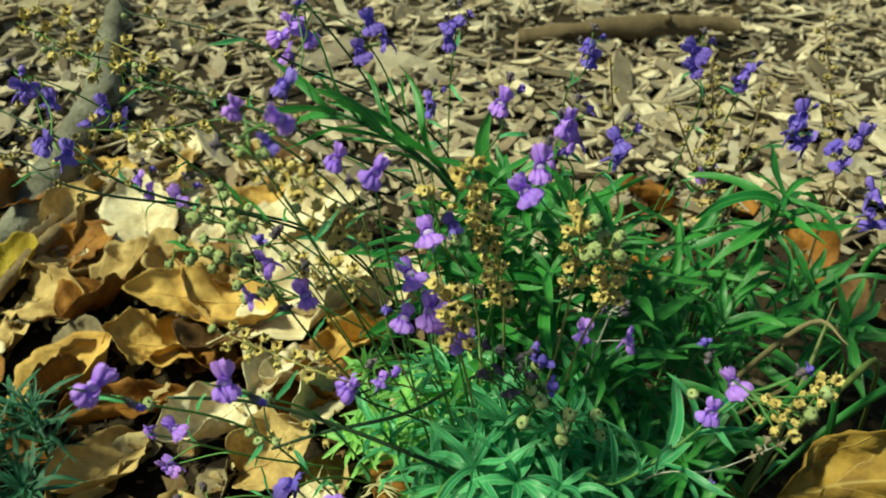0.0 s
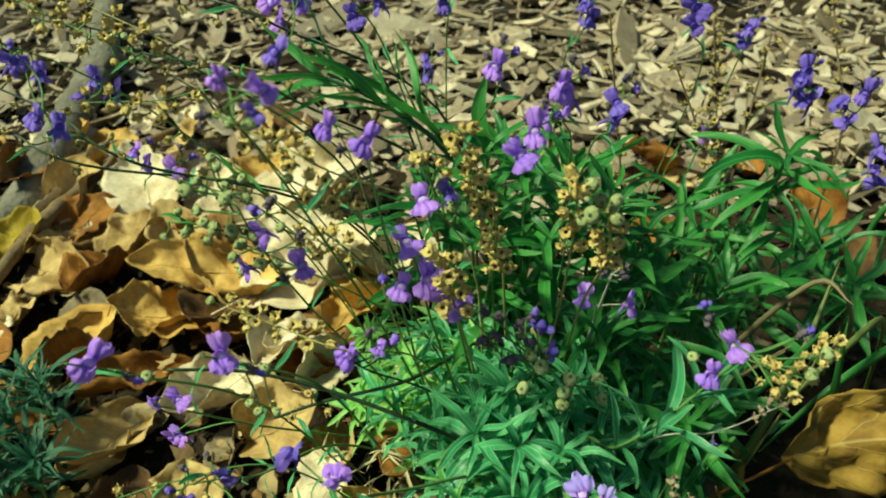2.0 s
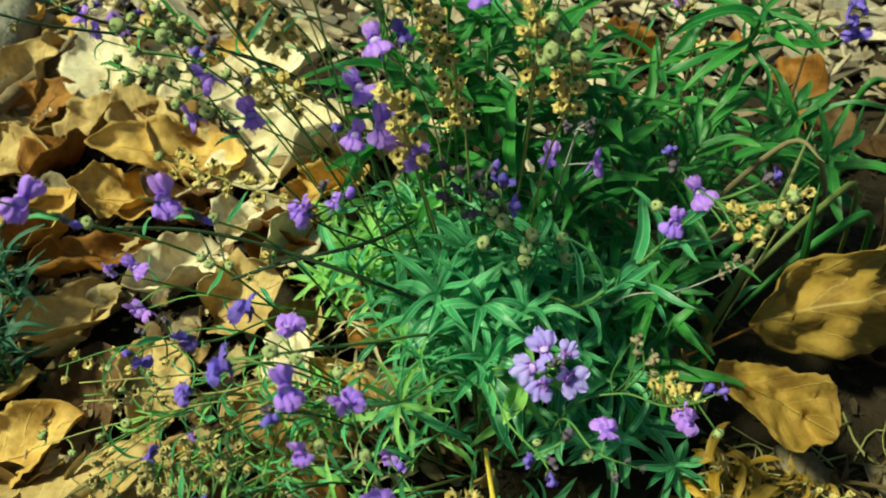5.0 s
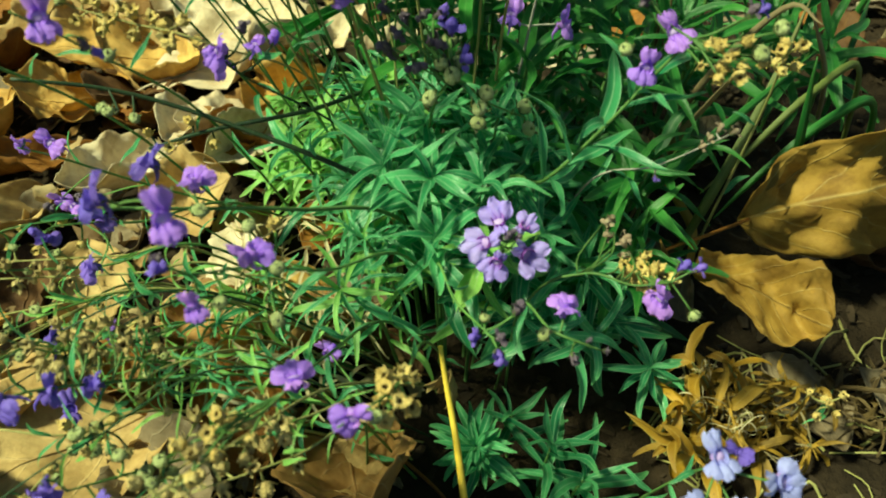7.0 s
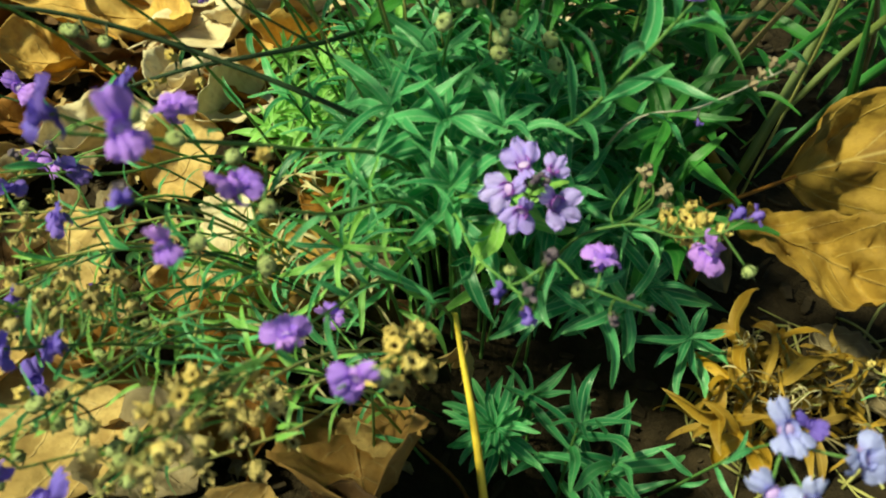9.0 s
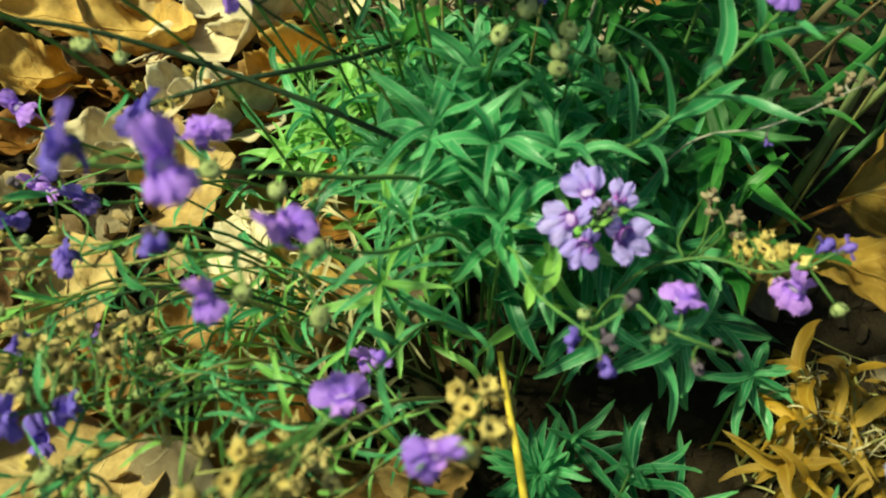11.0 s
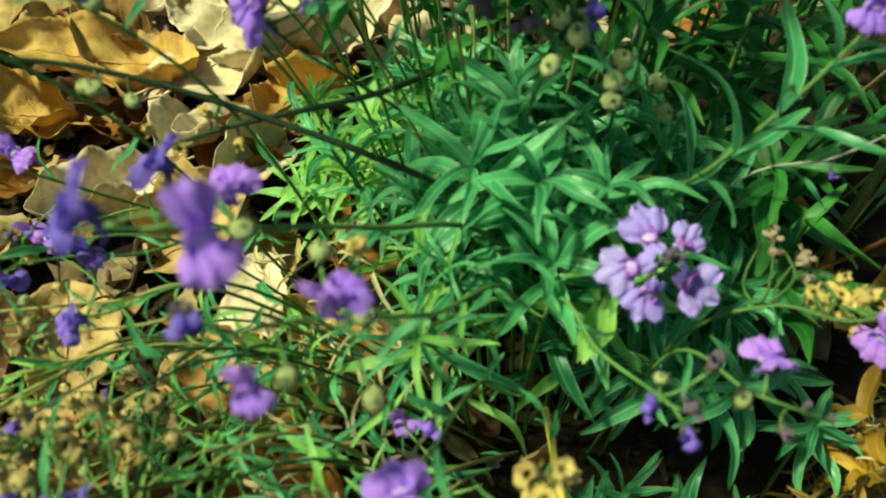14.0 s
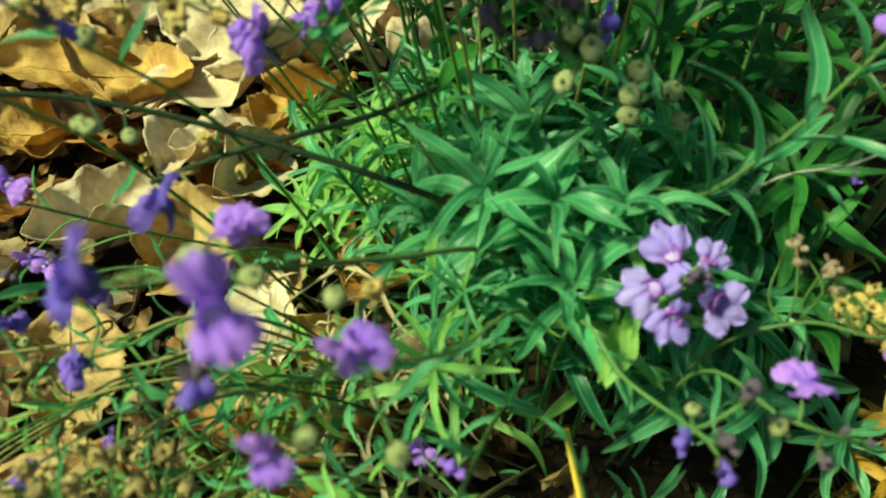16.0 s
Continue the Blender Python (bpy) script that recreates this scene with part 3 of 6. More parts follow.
def build_litter():
    lay("gold", -0.034, -0.176, 0.040, 40, 24, -22, "heart", 0.75, cup=0.2, lift=0.016)
    lay("cream", -0.058, -0.160, 0.042, -20, 20, -20, "oval", 0.7, cup=0.25, lift=0.010)
    lay("gold", -0.048, -0.204, 0.036, 100, 22, -18, "oval", 0.72, crumple=0.2, lift=0.012)
    lay("rust", -0.022, -0.198, 0.034, -60, 20, -12, "heart", 0.8, cup=0.3, lift=0.012)
    lay("cream", -0.226, 0.112, 0.066, 12, 26, -6, cup=0.12, fold=0.30, crumple=0.06, pleats=0.05)
    lay("cream", -0.170, 0.085, 0.048, -55, 24, 10, "oval", 0.6, cup=0.3)
    lay("cream", -0.180, 0.116, 0.050, -47, 20, 0, "oval", 0.65)
    lay("tan", -0.214, 0.046, 0.048, -62, 22, 8, ratio=0.8, fold=0.3)
    lay("rust", -0.167, 0.038, 0.056, 78, 26, 5, ratio=0.8, cup=0.3)
    lay("gold", -0.166, -0.001, 0.080, 99, 18, -14, "heart", 0.62, cup=0.12, crumple=0.14, lift=0.006)
    lay("gold", -0.182, -0.036, 0.054, 93, 20, -10, "heart", 0.85, crumple=0.18, lift=0.004)
    lay("brown", -0.143, -0.033, 0.062, 151, 20, 6, "oval", 0.75, cup=0.2)
    lay("grey", -0.232, -0.030, 0.044, -97, 20, 0, "oval", 0.7)
    lay("cream", -0.073, 0.000, 0.096, -63, 8, 0, "heart", 0.74, cup=0.04, curl=0.06, crumple=0.12, fold=0.08, lift=0.018)
    lay("gold", -0.052, -0.027, 0.050, 144, 34, 16, "oval", 0.6, cup=0.5, lift=0.006)
    lay("cream", -0.104, -0.079, 0.040, 159, 20, -16, "heart", 0.75, fold=0.4, lift=0.020)
    lay("cream", -0.089, -0.070, 0.040, 125, 18, 12, "heart", 0.8, cup=0.3, lift=0.016)
    lay("gold", -0.056, -0.038, 0.060, 150, 12, 6, "heart", 0.75, cup=0.2, lift=0.008)
    lay("rust", -0.068, -0.055, 0.056, 110, 10, 8, "oval", 0.75, lift=0.004)
    lay("orange", -0.079, -0.080, 0.052, 152, 18, 12, "oval", 0.8, cup=0.45)
    lay("orange", -0.181, -0.084, 0.074, 123, 14, 6, "oval", 0.42, cup=0.3)
    lay("cream", -0.137, -0.101, 0.058, 132, 18, -10, "heart", 0.70, crumple=0.14, lift=0.006)
    lay("tan", -0.177, -0.130, 0.070, 166, 14, -6, "oval", 0.6, crumple=0.06, lift=0.002)
    lay("lemon", -0.300, 0.044, 0.046, -12, 22, 0, "oval", 0.75, lift=0.006)
    lay("cream", -0.098, 0.086, 0.094, -71, 12, 0, "heart", 0.70, crumple=0.12, fold=0.1, lift=0.006)
    lay("tan", -0.095, 0.062, 0.060, 103, 16, 10, ratio=0.75, crumple=0.08, lift=0.004)
    lay("cream", -0.047, 0.012, 0.060, 123, 20, -12, "oval", 0.48, lift=0.012)
    lay("gold", -0.123, -0.013, 0.060, -126, 18, 8, ratio=0.7, lift=0.004)
    lay("cream", -0.074, -0.092, 0.052, 126, 26, -34, "oval", 0.55, cup=0.5, fold=0.4, crumple=0.08, lift=0.022)
    lay("orange", -0.070, -0.080, 0.046, 102, 30, 20, "oval", 0.62, cup=0.5, lift=0.008)
    lay("tan", -0.116, -0.252, 0.090, 122, 8, 4, "broad", 0.82, cup=0.05, crumple=0.07, fold=0.1, lift=0.006)
    lay("tan", -0.152, -0.222, 0.074, -134, 8, -6, "broad", 0.85, cup=0.06, crumple=0.08, fold=0.1, lift=0.002)
    lay("rust", -0.004, -0.264, 0.054, 190, 16, 8, "broad", 0.95, crumple=0.20, pleats=0.05, lift=0.004)
    lay("orange", -0.094, -0.226, 0.040, 49, 14, 10, "oval", 0.5, lift=0.012)
    lay("tan", -0.183, -0.140, 0.046, 162, 16, 0, "oval", 0.8)
    lay("gold", -0.165, -0.029, 0.050, 179, 16, 10, "oval", 0.5)
    lay("cream", -0.100, 0.026, 0.064, 56, 20, -10, "heart", 0.80, lift=0.008, crumple=0.16)
    lay("tan", -0.152, 0.010, 0.070, 39, 16, 6, ratio=0.6, lift=0.003)
    lay("orange", -0.021, -0.196, 0.032, -108, 12, 0, "oval", 0.6, lift=0.006)
    lay("cream", -0.032, 0.013, 0.054, -49, 24, 12, "oval", 0.5, lift=0.016)
    lay("tan", -0.187, 0.040, 0.062, 48, 18, 0, ratio=0.68)
    lay("cream", -0.081, -0.014, 0.050, -137, 22, -14, "oval", 0.62, lift=0.014, crumple=0.10)
    lay("orange", -0.118, -0.044, 0.046, -131, 22, 8, "oval", 0.7, lift=0.004)
    lay("tan", -0.262, 0.047, 0.060, 110, 12, 16, "oval", 0.5)
    lay("orange", -0.260, 0.077, 0.048, -40, 16, 10)
    lay("brown", -0.160, -0.1705, 0.052, 10, 8, 0)
    lay("orange", -0.040, -0.172, 0.044, 140, 10, 0, "oval", 0.7)
    lay("orange", 0.161, 0.146, 0.048, 90, 18, 10)
    lay("orange", 0.265, 0.074, 0.044, 10, 20, 0)
    lay("orange", 0.150, 0.045, 0.046, -60, 22, 0)
    lay("tan", -0.069, -0.195, 0.048, 40, 10, -5)
    lay("tan", -0.064, -0.135, 0.046, 0, 12, 6, "oval", 0.7)
    lay("tan", -0.045, -0.300, 0.060, -20, 8, 0)
    lay("tan", -0.100, -0.305, 0.065, 70, 6, 0, "oval")
    lay("gold", -0.165, -0.275, 0.060, 30, 8, 0)
    lay("rust", -0.066, -0.196, 0.046, 70, 14, 8, "oval", 0.8, lift=0.006)
    lay("orange", -0.024, -0.198, 0.038, -60, 18, -10, "oval", 0.8, lift=0.010)
    lay("orange", -0.050, -0.232, 0.046, 20, 12, 6, "heart", 0.85, lift=0.004)
    lay("rust", -0.100, -0.222, 0.044, -100, 12, 0, "oval", 0.7, lift=0.012)
    rnd = random.Random(23)
    tones = ["tan"] * 7 + ["cream"] * 5 + ["gold"] * 4 + ["orange"] * 3 + ["brown"] * 3 + ["grey"] * 3
    low = ["tan", "tan", "orange", "gold", "brown", "brown", "grey", "grey"]
    kept = [tuple(o.location[:2]) for o in scene.objects if o.name.startswith("fallen_leaf")]
    made = 0
    while made < 175:
        x, y = rnd.uniform(-0.52, 0.01), rnd.uniform(-0.40, 0.24)
        if litter_edge(x, y) > 1 + 0.8 * rnd.random() ** 2:
            continue
        crowded = any((x - a) ** 2 + (y - b) ** 2 < 0.026 ** 2 for a, b in kept)
        if crowded and rnd.random() < 0.75:
            continue
        size = rnd.uniform(0.022, 0.036) if crowded else rnd.uniform(0.034, 0.066)
        tilt, roll = (rnd.uniform(-12, 20), rnd.uniform(-14, 14)) if crowded else (rnd.uniform(-20, 30), rnd.uniform(-26, 26))
        lay(rnd.choice(tones if y > -0.13 and not crowded else low), x, y, size, rnd.uniform(0, 360), tilt, roll, rnd.choice(["heart", "heart", "oval", "broad"]), rnd.uniform(0.55, 0.95),
            cup=rnd.uniform(0.0, 0.35), curl=rnd.uniform(-0.1, 0.4), crumple=rnd.uniform(0.10, 0.24), fold=rnd.uniform(0, 0.5), stalk=rnd.random() < 0.5)
        kept.append((x, y))
        made += 1
    s = Shape()
    for _ in range(2400):
        x, y = rnd.uniform(-0.56, 0.02), rnd.uniform(-0.42, 0.26)
        if litter_edge(x, y) > 1 + 1.2 * rnd.random() ** 2:
            continue
        size, n = rnd.uniform(0.003, 0.015), 4
        m = pose(x, y, ground_z(x, y) + rnd.uniform(0.001, 0.015), rnd.uniform(-50, 50), rnd.uniform(-50, 50), rnd.uniform(0, 360))
        bow, wide, off = rnd.uniform(-0.5, 0.8), rnd.uniform(0.3, 0.8), rnd.uniform(0, 90)
        s.grid([[m @ (Vector(((u - 1.5) / 3 * wide * (0.45 + 0.55 * math.sin((v + 0.4) / 3.8 * math.pi)) * (1 + 1.1 * noise.noise((v * 0.83 + off, 0.37, 2.6))), (v - 1.5) / 3 + 0.5 * noise.noise((u * 0.77 + off, 0.4, 7.3)), bow * ((u - 1.5) / 3) ** 2 + 0.35 * noise.noise((u * 0.6 + off, v * 0.6, 0.3)))) * size) for u in range(n)] for v in range(n)])
    tagged(new("leaf_litter", s.mesh("leaf_litter", SCRAPS)), "small broken bits of dry leaves between larger ones", "leaf litter", kind="stuff")
    for _ in range(34):
        x, y = rnd.uniform(0.12, 0.45), rnd.uniform(-0.26, 0.2)
        lay(rnd.choice(["brown", "rust", "brown", "grey", "brown"] if y < 0.05 else ["brown", "orange", "tan", "grey", "brown"]), x, y, rnd.uniform(0.03, 0.055), rnd.uniform(0, 360), rnd.uniform(0, 16), rnd.uniform(-15, 15), rnd.choice(["heart", "oval"]), rnd.uniform(0.5, 0.9), stalk=False)


build_litter()


def large_leaves():
    """Two large yellow leaves propped against the plants on the shaded side."""
    base = Vector((0.160, -0.165, 0.045))
    way, up = Vector((0.93, 0.16, 0.24)), Vector((0.10, -0.70, 0.72))
    a = fallen_leaf(base, 0.125, 0.060, 0, 0, 0, OCHRE, "large dull-yellow leaf with rolled edge propped on stems", "broad", -0.16, 0.14, 0.30, -0.15, pleats=0.13, rib=False,
                    stalk=False, settle=False, turn=axes(way, up))
    s = Shape()
    s.tube(spline([Vector((0.004, 0.001, 0)), Vector((-0.018, -0.012, 0.004)), Vector((-0.043, -0.024, 0.004)), Vector((-0.06, -0.03, -0.02))], 6), [0.0008] * 19, 6)
    part("leaf_stalk", s.mesh("leaf_stalk", ORANGE), a)
    base = Vector((0.129, -0.202, 0.060))
    way, up = Vector((0.038, -0.021, -0.003)), Vector((-0.25, -0.58, 0.78))
    fallen_leaf(base, 0.050, 0.037, 0, 0, 0, OCHRE, "yellow-brown folded leaf with ragged edge", "fan", 0.16, 0.12, 0.34, 0.10, pleats=0.09,
                stalk=False, settle=False, turn=axes(way, up))


large_leaves()


# ---- branches on the ground ----
def branch(points, radii, mat, label, knots=()):
    pts = spline(points, 14)
    base = pts[0].copy()
    ob = thing("branch", base, label, "branch")
    rr = np.interp(np.linspace(0, 1, len(pts)), np.linspace(0, 1, len(radii)), radii)
    s = Shape()
    s.tube([p - base for p in pts], [r * (1 + 0.12 * noise.noise((i * 0.9, r * 900, 2))) for i, r in enumerate(rr)], 9)
    for k, v in enumerate(s.v):
        p, r = Vector(v), float(rr[min(k // 9, len(rr) - 1)])
        s.v[k] = tuple(p + r * (0.35 * noise.noise_vector(p * 45) + 0.18 * noise.noise_vector(p * 160)))
    part("limb", s.mesh("limb", mat), ob)
    for q, way, length in knots:
        p = pts[int(q * (len(pts) - 1))] - base
        r = rr[int(q * (len(pts) - 1))]
        s = Shape()
        s.tube(spline([p, p + Vector(way) * length * 0.5, p + Vector(way) * length + Vector((0, 0, length * 0.1))], 4), [r * 0.5] * 4 + [r * 0.38] * 4 + [r * 0.25], 6)
        part("side_twig", s.mesh("side_twig", mat), ob)
    return ob


branch([(-0.41, 0.60, 0.014), (-0.375, 0.46, 0.018), (-0.338, 0.33, 0.016), (-0.325, 0.20, 0.017), (-0.318, 0.08, 0.015), (-0.35, -0.06, 0.014)],
       [0.011, 0.015, 0.017, 0.016, 0.015, 0.012], BARK, "weathered grey branch lying on the mulch", [(0.45, (0.5, 0.3, 0.5), 0.03)])
branch([(-0.235, 0.21, 0.012), (-0.262, 0.15, 0.020), (-0.288, 0.06, 0.022), (-0.305, -0.02, 0.014), (-0.33, -0.09, 0.008)],
       [0.003, 0.005, 0.0055, 0.005, 0.004], TWIGWOOD, "thin brown stick lying across the fallen leaves", [(0.4, (0.6, 0.5, 0.3), 0.05)])
branch([(0.30, 0.30, 0.008), (0.22, 0.33, 0.012), (0.10, 0.345, 0.010), (0.03, 0.40, 0.010)], [0.0016, 0.002, 0.002, 0.001], STRAW, "dry yellow straw stalk lying on the mulch", [(0.4, (-0.3, 0.6, 0.4), 0.03)])
branch([(0.36, 0.55, 0.012), (0.22, 0.52, 0.02), (0.09, 0.50, 0.014)], [0.012, 0.014, 0.009], TWIGWOOD, "dark piece of wood lying in the mulch", [(0.35, (-0.2, -0.5, 0.5), 0.03), (0.7, (0.2, -0.6, 0.4), 0.02)])


# ---- narrow leaves ----
def blade_mesh(ratio, arch, fold, twist, mat, name="leaf", wave=0.035, phase=0.0):
    """A lance-shaped leaf of length 1 along y, with a keel, an arch, a twist and a wavy line."""
    n, rows, uvs = 9, [], []
    for i in range(n + 1):
        q = i / n
        half = 0.5 * ratio * (math.sin(math.pi * (0.06 + 0.925 * q ** 0.9)) ** 0.58)
        a = twist * q
        row, uvr = [], []
        for j, u in enumerate((-1, -0.5, 0, 0.5, 1)):
            x, z = u * half * math.cos(fold), abs(u) ** 1.5 * half * math.sin(fold) + 0.10 * ratio * u * math.sin(9 * q + phase)
            row.append(Vector((x * math.cos(a) - z * math.sin(a) + wave * math.sin(4.5 * q + phase) * q,
                               math.sin(arch * q) / max(arch, 0.05), x * math.sin(a) + z * math.cos(a) - (1 - math.cos(arch * q)) / max(arch, 0.05) + wave * math.cos(5 * q + phase) * q)))
            uvr.append((j / 4, q))
        rows.append(row)
        uvs.append(uvr)
    s = Shape()
    s.grid(rows, uvs)
    return s.mesh(name, mat)


def blade_set(mat, ratios, name="leaf", arch=(0.15, 1.25), turn=0.7):
    rnd = random.Random(3)
    return [blade_mesh(rnd.uniform(*ratios), rnd.uniform(*arch), rnd.uniform(0.15, 0.6), rnd.uniform(-turn, turn), mat, name, rnd.uniform(0.02, 0.10), rnd.uniform(0, 6)) for _ in range(14)]


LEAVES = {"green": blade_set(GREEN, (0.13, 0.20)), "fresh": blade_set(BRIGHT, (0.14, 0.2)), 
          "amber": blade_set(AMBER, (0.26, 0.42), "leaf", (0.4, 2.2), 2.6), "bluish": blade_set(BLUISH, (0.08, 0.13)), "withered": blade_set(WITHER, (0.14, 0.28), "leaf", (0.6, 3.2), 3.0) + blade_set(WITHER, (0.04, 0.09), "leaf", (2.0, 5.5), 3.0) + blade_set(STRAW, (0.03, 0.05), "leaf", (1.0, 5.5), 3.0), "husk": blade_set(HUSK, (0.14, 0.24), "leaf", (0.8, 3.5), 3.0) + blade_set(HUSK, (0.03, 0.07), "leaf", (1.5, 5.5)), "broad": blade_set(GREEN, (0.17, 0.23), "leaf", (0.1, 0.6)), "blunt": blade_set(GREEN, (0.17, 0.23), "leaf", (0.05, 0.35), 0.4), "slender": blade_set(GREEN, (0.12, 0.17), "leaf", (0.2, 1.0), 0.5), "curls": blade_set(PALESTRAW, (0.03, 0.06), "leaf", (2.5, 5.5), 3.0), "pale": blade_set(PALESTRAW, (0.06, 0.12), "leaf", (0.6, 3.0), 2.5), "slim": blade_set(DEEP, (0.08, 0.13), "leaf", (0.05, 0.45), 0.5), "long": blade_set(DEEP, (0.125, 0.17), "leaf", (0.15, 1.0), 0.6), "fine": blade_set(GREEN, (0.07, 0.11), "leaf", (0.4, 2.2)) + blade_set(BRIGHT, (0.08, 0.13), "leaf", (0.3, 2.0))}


def shoot(tip, base, leaves, length, tone="green", stem=STEM_GREEN, label="leafy toadflax shoot with narrow green leaves", crown=6, name="toadflax_shoot",
          spread=(35, 80), from_q=0.3, group="leafy toadflax shoots", thick=0.0009):
    """A rooted shoot: a stem and spirally set leaves, ending in a small crown."""
    tip, base = Vector(tip), Vector(base)
    base.z = ground_z(base.x, base.y) - 0.002
    mid = base.lerp(tip, 0.55) + Vector((base.x - tip.x, base.y - tip.y, 0)) * 0.12 + Vector((0, 0, 0.1 * (tip - base).length))
    pts = spline([base, mid, tip], 7)
    ob = thing(name, base, label, "plant", group)
    s = Shape()
    s.tube([p - base for p in pts], list(np.linspace(thick * 0.95, thick * 0.55, len(pts))), 5)
    part("stem", s.mesh("stem", stem), ob)
    turn = rng.uniform(0, 6.28)
    for k in range(leaves + crown):
        q = from_q + (1 - from_q) * (k / leaves) ** 0.8 if k < leaves else 1.0
        f = q * (len(pts) - 1)
        i = min(int(f), len(pts) - 2)
        p = pts[i].lerp(pts[i + 1], f - i)
        along = (pts[i + 1] - pts[i]).normalized()
        turn += 2.4 + rng.uniform(-0.3, 0.3)
        a = along.orthogonal().normalized()
        b = along.cross(a)
        out = a * math.cos(turn) + b * math.sin(turn)
        lean = radians(rng.uniform(*spread) * (1.0 if k < leaves else rng.uniform(0.6, 0.95)))
        way = along * math.cos(lean) + out * math.sin(lean)
        size = length * rng.uniform(0.7, 1.15) * (1.0 if k < leaves else rng.uniform(0.55, 0.8))
        m = Matrix.Translation(p - base) @ axes(way, along + Vector((0, 0, 0.25))) @ Matrix.Scale(size, 4)
        part("leaf", rng.choice(LEAVES[tone]), ob, m)
    return ob


# ---- flowers, capsules, buds: shared meshes ----
def petal(s, base, way, normal, length, width, cup=0.1, curl=0.2, slot=0, n=5, w=4):
    base, way = Vector(base), Vector(way).normalized()
    side = way.cross(Vector(normal)).normalized()
    up = side.cross(way).normalized()
    rows, uvs = [], []
    for i in range(n + 1):
        q = i / n
        half = width * 0.5 * (0.42 + 0.58 * min(1, q / 0.5)) * math.sqrt(max(0.0, 1 - max(0, (q - 0.5) / 0.52) ** 2.2))
        row, uvr = [], []
        for j in range(w + 1):
            u = (j / w - 0.5) * 2
            z = curl * length * q * q - cup * width * u * u + 0.06 * length * math.sin(5 * q + 4 * u + 9 * width) + 0.055 * length * q * q * math.sin(8 * u + 7 * q + 13 * width)
            row.append(base + way * (q * length * (1 + 0.07 * q * math.sin(7 * u + 17 * width + base.x * 9))) + side * (u * half) + up * z)
            uvr.append((j / w, q))
        rows.append(row)
        uvs.append(uvr)
    s.grid(rows, uvs, slot)


def flower_meshes(mat, openness=1.0, skirt=1.0, hood=1.0, spread=40, throat=None, lobe=0.62, cup=0.24, curl=-0.30):
    """Two-lipped spurred flower, one unit is a centimetre: y leads out of the mouth, z is up. Two upright lobes, three broad hanging ones, a pale bulge between."""
    body, upper, lower, sepals = Shape(), Shape(), Shape(), Shape()
    body.lathe([(0.07, 0.0), (0.13, 0.08), (0.18, 0.25), (0.22, 0.42), (0.25, 0.54)], 9, Matrix.Rotation(radians(-90), 4, "X"))
    body.tube(spline([Vector((0, 0.10, -0.06)), Vector((0, -0.03, -0.26)), Vector((0, -0.14, -0.48)), Vector((0, -0.12, -0.70))], 4), list(np.linspace(0.10, 0.015, 13)), 6)
    for side in (-1, 1):
        petal(upper, (0.09 * side, 0.36, 0.08), (0.16 * side * hood, 0.36 * openness, 0.85), (0.30 * side, 1.0, 0.1), 0.60 * hood, 0.82 * lobe * hood, 0.8 * cup, -0.20 * openness, 0, 7, 6)
    for a, k in ((0, 0.92), (-spread, 0.86), (spread, 0.86)):
        sx, cx_ = math.sin(radians(a)), math.cos(radians(a))
        petal(lower, (0.13 * sx, 0.40 - 0.02 * abs(sx), -0.02), (sx, 0.50 * cx_ + 0.20, -0.72 * cx_), (0.35 * sx, 0.8, 0.75), 0.66 * skirt * k, lobe * skirt, cup, curl, 0, 7, 6)
    lower.lathe([(0.24, -0.16), (0.23, -0.06), (0.17, 0.01), (0.08, 0.04), (0.0, 0.05)], 10, Matrix.Translation((0, 0.42, 0.0)) @ Matrix.Rotation(radians(-90), 4, "X") @ Matrix.Diagonal((1.0, 0.72, 1.0, 1.0)), 1)
    for k in range(5):
        a = 2 * math.pi * k / 5
        petal(sepals, (0, -0.02, 0), (math.cos(a), 0.75, math.sin(a)), (-math.cos(a), 1, -math.sin(a)), 0.26, 0.12, 0.1, 0.1, 0, 3, 2)
    return (body.mesh("flower", throat or mat), upper.mesh("upper_lip", mat), lower.mesh("lower_lip", [mat, PALATE if mat in (VIOLET, LILAC, PALE) else mat]), sepals.mesh("calyx", SEPAL))


FLOWERS = {"violet": [flower_meshes(VIOLET), flower_meshes(VIOLET, 0.5, 0.9, 1.15), flower_meshes(VIOLET, 1.4, 1.0, 0.9, 46)], "indigo": [flower_meshes(INDIGO, 0.7), flower_meshes(INDIGO, 0.4, 0.8, 1.1, 32)],
           "lilac": [flower_meshes(LILAC, 0.9, 1.15, 0.9, 56, MAGENTA, 0.44, 0.08, -0.08), flower_meshes(LILAC, 1.3, 1.2, 0.85, 50, MAGENTA, 0.48, 0.05, -0.15)], "pale": [flower_meshes(PALE, 1.0, 1.0, 1.0, 56)]}


